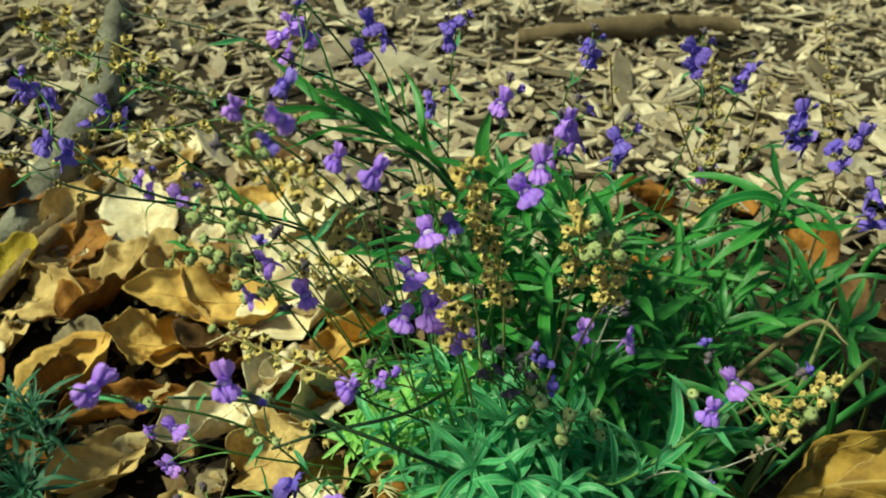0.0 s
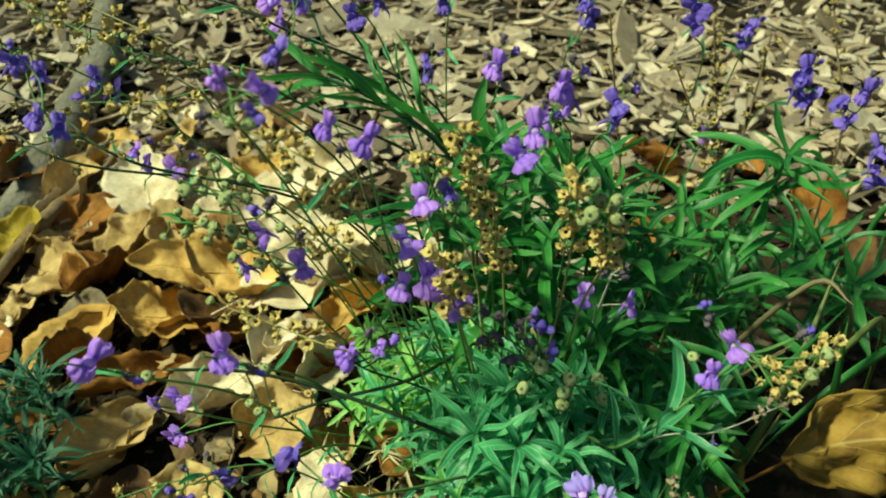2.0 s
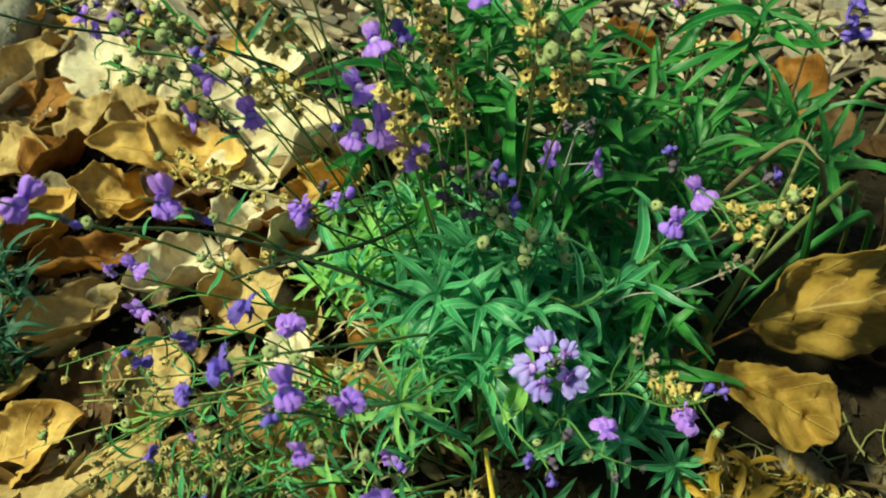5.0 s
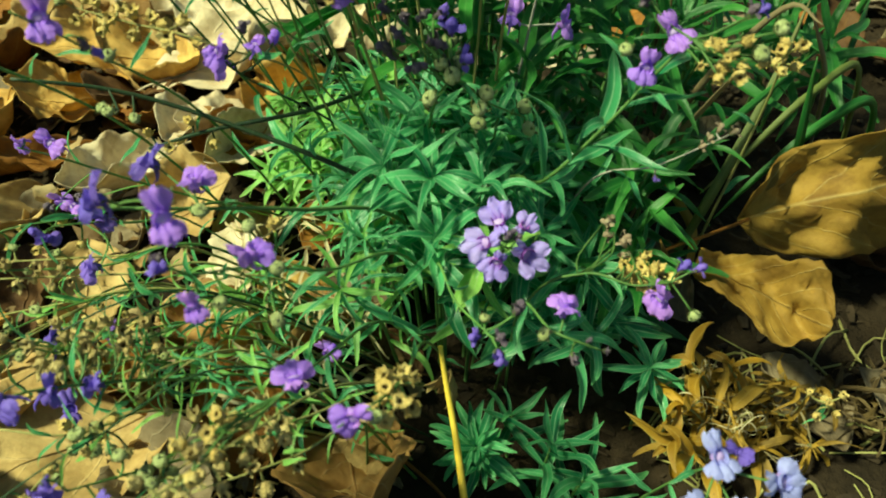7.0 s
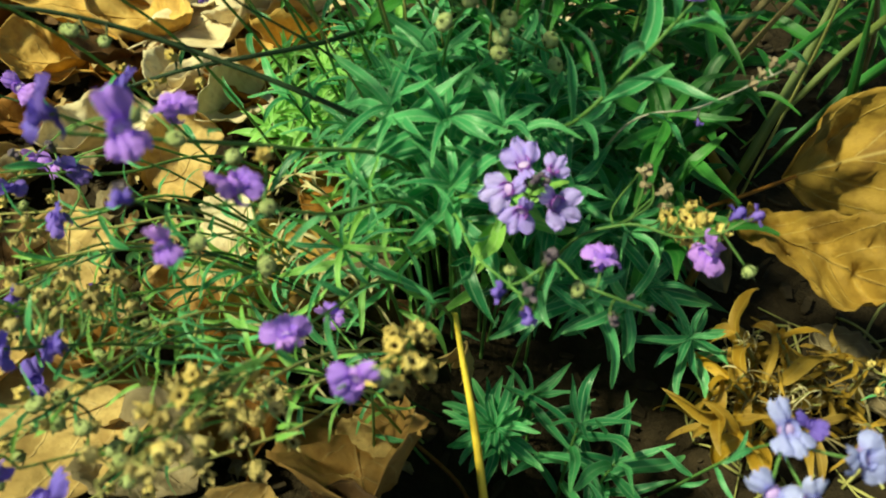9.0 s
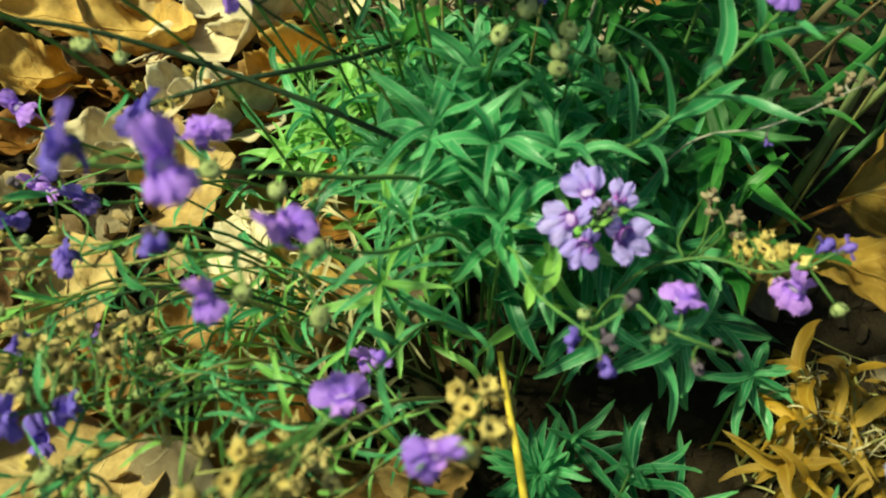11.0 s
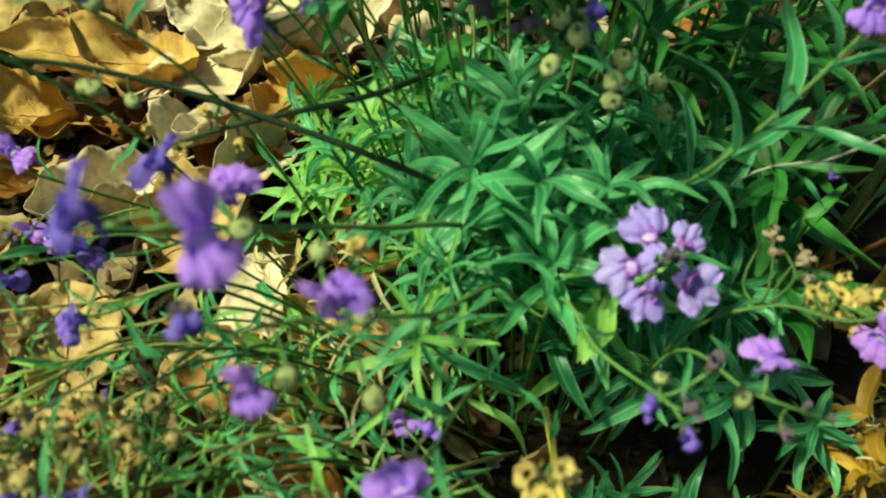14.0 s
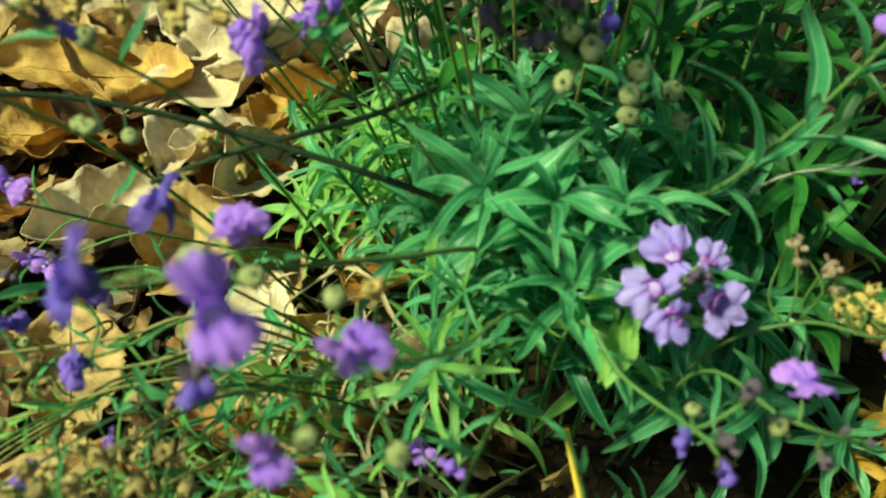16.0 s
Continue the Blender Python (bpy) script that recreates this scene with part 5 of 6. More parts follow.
flower_stem([(0.03, -0.18, 0), (0.012, -0.24, 0.075), (0.0, -0.275, 0.105), (-0.008, -0.296, 0.118)],
            [((-0.006, -0.291, 0.117), (-0.1, 0.45, 0.85), "violet", 1.15, Vector((0, 0, 1)))], buds=[((-0.002, -0.262, 0.088), (0.2, -0.2, 1), "violet", 1.0)],
            capsules=chain((-0.014, -0.302, 0.118), (-0.028, -0.318, 0.125), 7), leaves=5, label="toadflax stem with a violet flower and dry capsules")
flower_stem([(0.035, -0.19, 0), (0.026, -0.245, 0.07), (0.02, -0.285, 0.105), (0.008, -0.312, 0.128)],
            [((0.011, -0.309, 0.127), (-0.2, -0.8, 0.2), "violet", 1.0)], [((0.015, -0.304, 0.122), (0.3, -0.6, -0.3), 1.0)],
            chain((0.021, -0.278, 0.098), (0.018, -0.300, 0.114), 11, 1.2), leaves=3, label="toadflax stem with dry yellow capsules and one flower")
flower_stem([(0.03, -0.2, 0), (0.0, -0.265, 0.075), (-0.018, -0.305, 0.112), (-0.032, -0.33, 0.128)], capsules=chain((-0.008, -0.295, 0.105), (-0.034, -0.332, 0.129), 12), stem=STEM_DRY,
            label="weathered toadflax stem set with burst seed capsules", leaves=2, old=True)

# dark stems crossing over the rosette
flower_stem([(0.065, -0.10, 0), (0.045, -0.115, 0.07), (0.02, -0.140, 0.102), (-0.013, -0.177, 0.116), (-0.046, -0.189, 0.117), (-0.066, -0.196, 0.115)],
            capsules=chain((-0.045, -0.186, 0.117), (-0.066, -0.196, 0.115), 5), stem=STEM_DARK, thick=0.0014, label="dark green toadflax stem with a few dry capsules", leaves=2, leaf=0.014)
flower_stem([(0.055, -0.17, 0), (0.03, -0.188, 0.07), (0.0, -0.192, 0.100), (-0.046, -0.187, 0.121), (-0.075, -0.19, 0.135), (-0.10, -0.198, 0.145)],
            pods=[((-0.0615, -0.2216, 0.1487), (-0.1, -0.4, 1), 0.85), ((-0.066, -0.215, 0.145), (-0.4, -0.2, 1), 0.85), ((-0.058, -0.216, 0.142), (0.3, -0.3, 1), 0.8)], stem=STEM_DARK,
            thick=0.0014, label="dark green toadflax stem with green pods", leaves=2, leaf=0.014)
flower_stem([(0.05, -0.16, 0), (0.025, -0.172, 0.075), (-0.005, -0.183, 0.115), (-0.026, -0.197, 0.142), (-0.033, -0.202, 0.154)],
            [((-0.033, -0.202, 0.156), (-0.5, -0.5, 0.2), "violet", 1.1), ((-0.036, -0.196, 0.148), (-0.7, -0.3, -0.1), "violet", 1.0), ((-0.022, -0.2, 0.157), (0.2, -0.3, 0.9), "violet", 0.7)],
            buds=[((-0.018, -0.196, 0.154), (0.4, 0.1, 1), "violet", 1.1), ((-0.026, -0.196, 0.158), (0, 0.2, 1), "faded", 0.9)], leaves=4, stem=STEM_DARK, label="dark toadflax stem with a violet flower spike")

# flowers low over the fallen leaves
flower_stem([(-0.02, -0.12, 0), (-0.05, -0.17, 0.065), (-0.075, -0.20, 0.085), (-0.087, -0.206, 0.091), (-0.1, -0.212, 0.095)], bunch([(-0.087, -0.206, 0.091), (-0.097, -0.222, 0.099), (-0.078, -0.238, 0.102)], "indigo", 1.0),
            buds=[((-0.1, -0.208, 0.098), (-0.5, 0, 0.8), "faded", 0.9), ((-0.094, -0.20, 0.094), (-0.3, 0.3, 0.8), "faded", 0.9), ((-0.104, -0.214, 0.094), (-0.8, -0.2, 0.5), "indigo", 0.9)], leaves=4, label="toadflax stem with small indigo flowers")
flower_stem([(-0.04, -0.11, 0), (-0.085, -0.155, 0.06), (-0.112, -0.172, 0.092), (-0.122, -0.178, 0.102)], bunch([(-0.122, -0.176, 0.102), (-0.113, -0.172, 0.099), (-0.130, -0.150, 0.046), (-0.128, -0.16, 0.058)], "violet", 0.95), leaves=3)
flower_stem([(-0.03, -0.17, 0), (-0.06, -0.21, 0.04), (-0.086, -0.229, 0.056)], bunch([(-0.088, -0.228, 0.056)], "violet", 0.95), pods=[((-0.079, -0.232, 0.055), (0.2, -0.4, 1), 0.9), ((-0.076, -0.226, 0.05), (0.4, 0, 0.8), 0.9), ((-0.074, -0.236, 0.05), (0.4, -0.5, 0.6), 0.8)], leaves=5)
flower_stem([(-0.03, -0.20, 0), (-0.06, -0.245, 0.06), (-0.086, -0.258, 0.086)], bunch([(-0.09, -0.256, 0.088), (-0.087, -0.268, 0.068)], "indigo", 1.0), leaves=5, capsules=chain((-0.06, -0.262, 0.10), (-0.09, -0.28, 0.115), 9), old=True)
flower_stem([(-0.02, -0.21, 0), (-0.05, -0.262, 0.075), (-0.071, -0.288, 0.110), (-0.079, -0.297, 0.118)], bunch([(-0.071, -0.289, 0.110), (-0.064, -0.283, 0.104), (-0.078, -0.299, 0.119)], "indigo", 1.05), capsules=chain((-0.05, -0.262, 0.1), (-0.074, -0.276, 0.112), 9), leaves=4, old=True,
            label="toadflax stem with indigo flowers and dry capsules")
flower_stem([(-0.01, -0.22, 0), (-0.04, -0.285, 0.07), (-0.063, -0.312, 0.10)], bunch([(-0.066, -0.315, 0.104), (-0.057, -0.318, 0.098)], "indigo", 1.1), pods=[((-0.05, -0.30, 0.086), (0.3, -0.4, 1), 1.1), ((-0.054, -0.3, 0.094), (-0.3, 0.1, 1), 1.0)], leaves=4)
flower_stem([(0.0, -0.25, -0.005), (0.004, -0.257, 0.05), (-0.008, -0.239, 0.056)], bunch([(-0.009, -0.238, 0.056)], "violet", 0.85), leaves=2)

# left stems seen against the leaves
for x, y, z, w in ((-0.067, -0.228, 0.183, 1.1), (-0.099, -0.242, 0.195, 1.15)):
    flower_stem([(x * 0.4, y + 0.1, 0), (x * 0.7, y + 0.05, z * 0.6), (x * 0.95, y + 0.008, z * 0.93), (x - 0.004, y - 0.004, z + 0.004)],
                [((x, y, z), faces(az=-110, el=20), "violet", w)], buds=[((x + 0.006, y + 0.004, z - 0.008), (0.4, -0.2, -0.5), "faded", 0.8), ((x + 0.007, y + 0.006, z - 0.014), (0.6, -0.3, 0.2), "indigo", 0.8)],
                leaves=5, pods=[((x + 0.008, y + 0.012, z - 0.02), (0.3, -0.3, 1), 1.0)])
flower_stem([(0.0, -0.12, 0), (-0.03, -0.15, 0.09), (-0.05, -0.172, 0.15), (-0.062, -0.183, 0.19), (-0.066, -0.187, 0.21)],
            [((-0.061, -0.185, 0.196), faces(az=-120), "violet", 1.05), ((-0.049, -0.182, 0.180), faces(az=-70), "violet", 1.05), ((-0.068, -0.186, 0.182), faces(az=-150, el=-20), "violet", 0.8)],
            buds=[((-0.057, -0.183, 0.205), (0.2, 0, 1), "faded", 1.1), ((-0.05, -0.18, 0.19), (0.5, 0, 0.7), "faded", 0.9), ((-0.056, -0.178, 0.17), (-0.3, -0.3, 0.6), "faded", 0.9), ((-0.062, -0.18, 0.20), (-0.2, 0, 1), "indigo", 1)],
            pods=[(p, w, s * 1.1) for p, w, s in chain((-0.064, -0.180, 0.172), (-0.077, -0.187, 0.226), 14, 0.95, 0.005)], leaves=4, label="toadflax spike with violet flowers, faded buds and pods")
flower_stem([(0.02, -0.13, 0), (0.005, -0.16, 0.09), (-0.004, -0.184, 0.155), (-0.008, -0.186, 0.180), (-0.011, -0.184, 0.192)],
            [((-0.012, -0.183, 0.191), faces(az=-120, el=30), "violet", 1.15), ((0.003, -0.193, 0.173), faces(az=-70, el=20), "violet", 1.35), ((-0.005, -0.190, 0.180), faces(az=-95, el=30), "violet", 1.3), ((-0.014, -0.19, 0.177), faces(az=-140), "violet", 1.05), ((0.0, -0.188, 0.184), faces(az=-60, el=40), "violet", 1.0)],
            buds=[((-0.018, -0.186, 0.177), (-0.8, -0.2, 0.3), "indigo", 0.9)], leaves=4, label="toadflax spike of violet flowers")
flower_stem([(0.01, -0.14, 0), (-0.01, -0.16, 0.10), (-0.019, -0.186, 0.20), (-0.022, -0.194, 0.235)],
            [((-0.021, -0.198, 0.240), faces(az=-80, el=25), "violet", 0.98), ((-0.033, -0.195, 0.243), faces(az=-120), "violet", 0.85)], leaves=5, buds=[((-0.028, -0.19, 0.232), (-0.4, -0.3, 0.2), "faded", 0.8)])
flower_stem([(0.005, -0.12, 0), (-0.02, -0.155, 0.11), (-0.042, -0.21, 0.23), (-0.050, -0.230, 0.268)],
            [((-0.038, -0.238, 0.277), faces(az=-50, el=25), "violet", 0.74), ((-0.054, -0.2185, 0.270), faces(az=-130), "violet", 0.70), ((-0.046, -0.222, 0.262), faces(az=-100, el=-20), "indigo", 0.62)],
            [((-0.046, -0.226, 0.263), (0, -0.4, -0.6), 0.9)], leaves=4, buds=[((-0.056, -0.222, 0.262), (-0.6, -0.3, 0.1), "faded", 0.9)])
flower_stem([(0.03, -0.12, 0), (0.012, -0.16, 0.10), (0.0, -0.165, 0.17), (-0.004, -0.172, 0.19)], [((-0.006, -0.178, 0.205), faces(az=-110), "violet", 1.1), ((0.003, -0.172, 0.204), faces(az=-20), "indigo", 0.9)],
            capsules=[(Vector((-0.003, -0.173, 0.212)) + Vector((0.004 * math.cos(k), 0.004 * math.sin(k), 0.002 * k)), (math.cos(k), -0.6, 0.6), 1.0) for k in range(5)], leaves=4)

# upright dry spikes
flower_stem([(0.035, -0.12, 0), (0.026, -0.148, 0.13), (0.022, -0.157, 0.17), (0.012, -0.172, 0.215), (0.006, -0.178, 0.232)], capsules=chain((0.024, -0.155, 0.152), (0.006, -0.177, 0.232), 32, 1.2, 0.003), stem=STEM_DRY, label="upright dry toadflax spike with open capsules")
flower_stem([(0.04, -0.125, 0), (0.046, -0.16, 0.13), (0.046, -0.178, 0.19), (0.044, -0.183, 0.218)], capsules=chain((0.046, -0.175, 0.178), (0.044, -0.184, 0.220), 13, 1.2, 0.003), stem=STEM_DRY, label="upright dry toadflax spike with open capsules")
flower_stem([(0.05, -0.125, 0), (0.054, -0.16, 0.13), (0.057, -0.185, 0.185), (0.055, -0.186, 0.205)], pods=[(p, w, s) for p, w, s in chain((0.054, -0.184, 0.198), (0.053, -0.186, 0.212), 7, 1.25)], capsules=chain((0.058, -0.184, 0.178), (0.056, -0.187, 0.200), 11, 1.2, 0.003), stem=STEM_DRY, label="toadflax spike with dry capsules and pods")
flower_stem([(0.03, -0.14, 0), (0.012, -0.175, 0.12), (0.004, -0.196, 0.175), (0.002, -0.2, 0.20)], capsules=chain((0.006, -0.192, 0.165), (0.001, -0.202, 0.202), 16, 1.2, 0.003), stem=STEM_DRY, label="upright dry toadflax spike with open capsules")
for a, b, n in (((-0.0575, -0.1911, 0.2397), (-0.0385, -0.1968, 0.2323), 12), ((-0.0435, -0.1889, 0.2185), (-0.0292, -0.1849, 0.2071), 12), ((-0.0521, -0.1748, 0.1888), (-0.0285, -0.179, 0.1829), 11), ((-0.0824, -0.1765, 0.1565), (-0.0407, -0.1994, 0.1588), 16)):
    a, b = Vector(a), Vector(b)
    root = Vector((0.015 + rng.uniform(0, 0.03), -0.14 + rng.uniform(-0.02, 0.02), 0))
    flower_stem([root, root.lerp(b, 0.5) + Vector((rng.uniform(-0.02, 0.025), rng.uniform(-0.015, 0.02), rng.uniform(0.015, 0.05))), b.lerp(a, -0.15), a.lerp(b, 0.5), a], capsules=chain(a, b, n, 1.12, 0.0034), stem=rng.choice([STEM_GREEN, STEM_DRY]), thick=0.0005, label="dry arching toadflax stem with yellow open capsules", leaves=2, leaf=0.013, pods=[(a + Vector((-0.003, 0, 0.002)), (-0.5, -0.2, 0.6), 0.9)])

# inflorescences on the shaded side
flower_stem([(0.06, -0.13, 0), (0.060, -0.145, 0.08), (0.064, -0.152, 0.125), (0.067, -0.158, 0.155)], [((0.058, -0.153, 0.138), faces(az=-120), "violet", 1.0), ((0.078, -0.154, 0.134), faces(az=-40), "violet", 1.1)],
            buds=[(Vector((0.067, -0.158, 0.152)) + Vector((0.004 * math.cos(k * 1.3), 0.003 * math.sin(k * 1.3), 0.001 * k)), (math.cos(k * 1.3), -0.2, 0.8), "faded", 0.7) for k in range(6)], stem=STEM_GREY, thick=0.0009, label="pale grey toadflax stem with two violet flowers")
flower_stem([(0.045, -0.16, 0), (0.055, -0.185, 0.085), (0.0672, -0.2009, 0.1019), (0.082, -0.207, 0.127), (0.097, -0.207, 0.150), (0.104, -0.209, 0.162)],
            [((0.100, -0.205, 0.162), faces(az=-100, el=10), "violet", 1.15), ((0.092, -0.211, 0.154), faces(az=-120, el=0), "violet", 0.95)], capsules=chain((0.106, -0.214, 0.160), (0.117, -0.224, 0.164), 11, 0.9),
            buds=[((0.092, -0.2, 0.167), (-0.4, 0, 1), "faded", 1.0), ((0.090, -0.198, 0.172), (-0.3, 0, 1), "indigo", 0.9), ((0.118, -0.208, 0.168), (0.5, 0, 0.7), "faded", 1), ((0.122, -0.205, 0.167), (0.6, 0, 0.5), "indigo", 0.9)],
            pods=[((0.124, -0.216, 0.168), (0.5, -0.2, 0.7), 1.2), ((0.119, -0.22, 0.163), (0.2, -0.4, 0.7), 1.2), ((0.088, -0.204, 0.155), (-0.5, -0.3, 0.6), 1.0)], leaves=16, leaf=0.030, thick=0.0010, leaf_range=(0.2, 0.82), label="stout toadflax stem with flowers, pods and capsules")
flower_stem([(0.075, -0.15, 0), (0.086, -0.185, 0.085), (0.108, -0.194, 0.102), (0.132, -0.19, 0.112)], buds=[((0.132, -0.19, 0.112), (0.8, 0.1, 0.5), "dry", 0.8), ((0.122, -0.192, 0.108), (0.3, -0.4, 0.6), "dry", 0.7), ((0.108, -0.194, 0.098), (0.1, -0.4, -0.7), "indigo", 0.6), ((0.128, -0.189, 0.112), (0.4, 0.2, 0.8), "dry", 0.8), ((0.125, -0.191, 0.110), (0.1, -0.3, 1), "dry", 0.7)],
            stem=STEM_GREY, thick=0.00055, leaves=4, leaf=0.02, label="thin pale grey toadflax stem with small buds")
flower_stem([(0.03, -0.14, 0), (0.028, -0.175, 0.10), (0.036, -0.193, 0.138), (0.048, -0.191, 0.128), (0.062, -0.181, 0.114)],
            pods=[(p, w, k * 1.22) for p, w, k in (((0.037, -0.194, 0.139), (-0.3, -0.3, 1), 1.2), ((0.039, -0.189, 0.140), (0.1, 0.4, 1), 1.1), ((0.034, -0.190, 0.141), (-0.5, -0.2, 0.8), 1.0), ((0.036, -0.181, 0.143), (-0.1, 0.3, 1), 1.1), ((0.030, -0.201, 0.137), (-0.4, -0.6, 0.6), 1.0),
                  ((0.047, -0.194, 0.132), (0.1, -0.2, 1), 1.1), ((0.0455, -0.1965, 0.129), (-0.2, -0.5, 0.8), 1.1), ((0.0445, -0.199, 0.126), (0, -0.7, 0.5), 1.0), ((0.061, -0.180, 0.116), (0.3, -0.1, 1), 1.15), ((0.062, -0.184, 0.111), (0.4, -0.5, 0.5), 1.05))],
            buds=[((0.024 + 0.007 * math.cos(k * 2.4), -0.186 + 0.004 * math.sin(k * 2.4), 0.138 + 0.0022 * k), (math.cos(k * 2.4), math.sin(k * 2.4) - 0.3, 0.5), "faded", 1.3 - 0.04 * k) for k in range(11)] + [((0.036, -0.186, 0.150), (0.1, -0.2, 1), "indigo", 1.5), ((0.038, -0.187, 0.142), (0.4, -0.4, 0.3), "indigo", 1.4), ((0.034, -0.184, 0.154), (-0.1, 0, 1), "indigo", 1.1)],
            leaves=4, label="toadflax stem with round green pods and faded flowers")
flower_stem([(0.06, -0.20, 0), (0.058, -0.235, 0.075), (0.0645, -0.2626, 0.0976), (0.079, -0.267, 0.0935)], [((0.068, -0.258, 0.104), (0.05, 0.5, 0.8), "violet", 1.15, Vector((0, 0, 1)))], [((0.062, -0.264, 0.098), (-0.3, -0.5, 0.8), 1.0)],
            buds=[((0.070, -0.267, 0.093), (0.2, -0.7, -0.2), "faded", 0.9), ((0.079, -0.267, 0.0935), (0.9, -0.1, 0.1), "faded", 0.5), ((0.074, -0.266, 0.096), (0.5, 0.1, 0.6), "faded", 0.5)], leaves=4, label="toadflax stem with one open violet flower")
flower_stem([(0.03, -0.19, 0), (0.030, -0.225, 0.085), (0.036, -0.250, 0.097), (0.044, -0.266, 0.103)], buds=[((0.043, -0.268, 0.103), (-0.5, -0.3, 0.3), "indigo", 1.0), ((0.0474, -0.2718, 0.102), (0.1, -0.7, -0.2), "indigo", 1.1), ((0.0522, -0.2652, 0.1087), (0.5, 0.3, 0.8), "faded", 1.1), ((0.047, -0.27, 0.104), (0.3, -0.2, 0.5), "faded", 0.9)],
            pods=[((0.044, -0.264, 0.105), (0, 0, 1), 0.7)], leaves=5, label="toadflax stem with faded flowers")
flower_stem([(0.055, -0.2, 0), (0.062, -0.228, 0.07), (0.078, -0.236, 0.093), (0.092, -0.243, 0.095), (0.104, -0.243, 0.096)], [((0.100, -0.247, 0.093), (-0.75, -0.5, -0.1), "violet", 1.2, Vector((0, 0, 1)))], [((0.110, -0.25, 0.09), (0.4, -0.5, -0.4), 1.0)],
            chain((0.0950, -0.2245, 0.086), (0.102, -0.239, 0.091), 15, 1.05, 0.0035), [((0.106, -0.24, 0.098), (0.7, 0.2, 0.6), "indigo", 1.1), ((0.110, -0.242, 0.1), (0.8, 0, 0.5), "indigo", 1.0), ] + [((0.0902 + 0.0011 * k, -0.2047 - 0.0040 * k, 0.085 + 0.0008 * k), (math.cos(k * 2.1), 0.3, 0.6 + math.sin(k * 2.1)), "dry", 0.9) for k in range(6)],
            leaves=5, thick=0.0007, label="thin toadflax stem with a violet flower and dry capsules")
flower_stem([(0.11, -0.25, 0), (0.108, -0.285, 0.05), (0.106, -0.302, 0.088)], [((0.105, -0.302, 0.093), faces(az=-100, el=50), "pale", 1.0), ((0.112, -0.299, 0.090), faces(az=-40, el=50), "indigo", 0.7), ((0.120, -0.309, 0.092), faces(az=-60, el=45), "pale", 0.95), ((0.099, -0.315, 0.088), faces(az=-120, el=40), "pale", 0.9), ((0.110, -0.314, 0.082), faces(az=-90, el=20), "pale", 0.8)], leaves=5, label="toadflax stem with pale blue flowers")
flower_stem([(0.155, -0.14, 0), (0.150, -0.17, 0.10), (0.146, -0.182, 0.138)], capsules=chain((0.138, -0.188, 0.135), (0.150, -0.182, 0.144), 8), stem=STEM_DRY, leaves=2, label="dry toadflax stem with open capsules")
flower_stem([(0.185, -0.23, 0), (0.178, -0.245, 0.02), (0.172, -0.248, 0.035)], capsules=chain((0.166, -0.246, 0.03), (0.178, -0.25, 0.034), 6, 0.8), stem=STEM_DRY, label="dry toadflax stem with open capsules", leaves=2)

# tall stems behind the clump
TALL = [((0.019, -0.144, 0.237), "violet", 1.2, 0), ((0.041, -0.158, 0.236), "violet", 1.2, 2), ((0.0306, -0.1729, 0.228), "violet", 1.2, 1), ((0.065, -0.134, 0.217), "indigo", 1.1, 1), 
        ((0.1128, -0.057, 0.222), "indigo", 1.3, 1), ((0.1791, -0.0374, 0.181), "indigo", 1.5, 2), ((0.197, -0.0618, 0.182), "indigo", 1.4, 2), ((0.1835, -0.1116, 0.181), "indigo", 1.4, 2),
        ((0.0634, -0.056, 0.2227), "indigo", 1.1, 1), ((0.0025, -0.0696, 0.2374), "indigo", 1.1, 1), ((0.1544, -0.0156, 0.194), "indigo", 1.3, 1), 
        ((-0.114, -0.110, 0.175), "violet", 1.1, 0), ((-0.1536, -0.0565, 0.1515), "violet", 1.1, 1), ((0.135, -0.0376, 0.1465), "violet", 1.0, 0), ((-0.008, -0.0143, 0.177), "indigo", 1.0, 1)]
for p, kind, size, more in TALL:
    p = Vector(p)
    root = Vector((0.03 + (p.x - 0.03) * (0.85 if p.x > -0.03 else 0.25) + rng.uniform(-0.012, 0.012), p.y + rng.uniform(0.05, 0.085) if p.x > -0.03 else -0.10 + rng.uniform(-0.02, 0.03), 0))
    top = p + Vector((0.003, 0.004, 0.006))
    size *= 0.9
    fl = [(p, faces(az=rng.uniform(-160, -20)), kind, size)]
    for k in range(more):
        o = Vector((rng.uniform(-0.008, 0.008), rng.uniform(-0.004, 0.004), -0.007 * (k + 1)))
        fl.append((p + o, faces(), kind, size * rng.uniform(0.75, 1.0)))
    flower_stem([root, root.lerp(p, 0.55) + Vector((rng.uniform(-0.02, 0.02), 0.012 + rng.uniform(-0.015, 0.015), 0.03 + rng.uniform(-0.01, 0.02))), p + Vector((0.001, 0.003, -0.012)), top], fl, buds=[(top, (0.1, 0, 1), "faded", 0.8), (top + Vector((0.003, 0, -0.004)), (0.6, 0, 0.7), "indigo", 0.8), (top + Vector((-0.004, 0.001, -0.006)), (-0.6, 0, 0.7), "faded", 0.7)],
                leaves=4, leaf=0.012, stem=STEM_GREEN, thick=0.0006, label="tall toadflax stem with violet flowers at its tip" if kind == "violet" else "tall toadflax stem with blue-violet flowers")

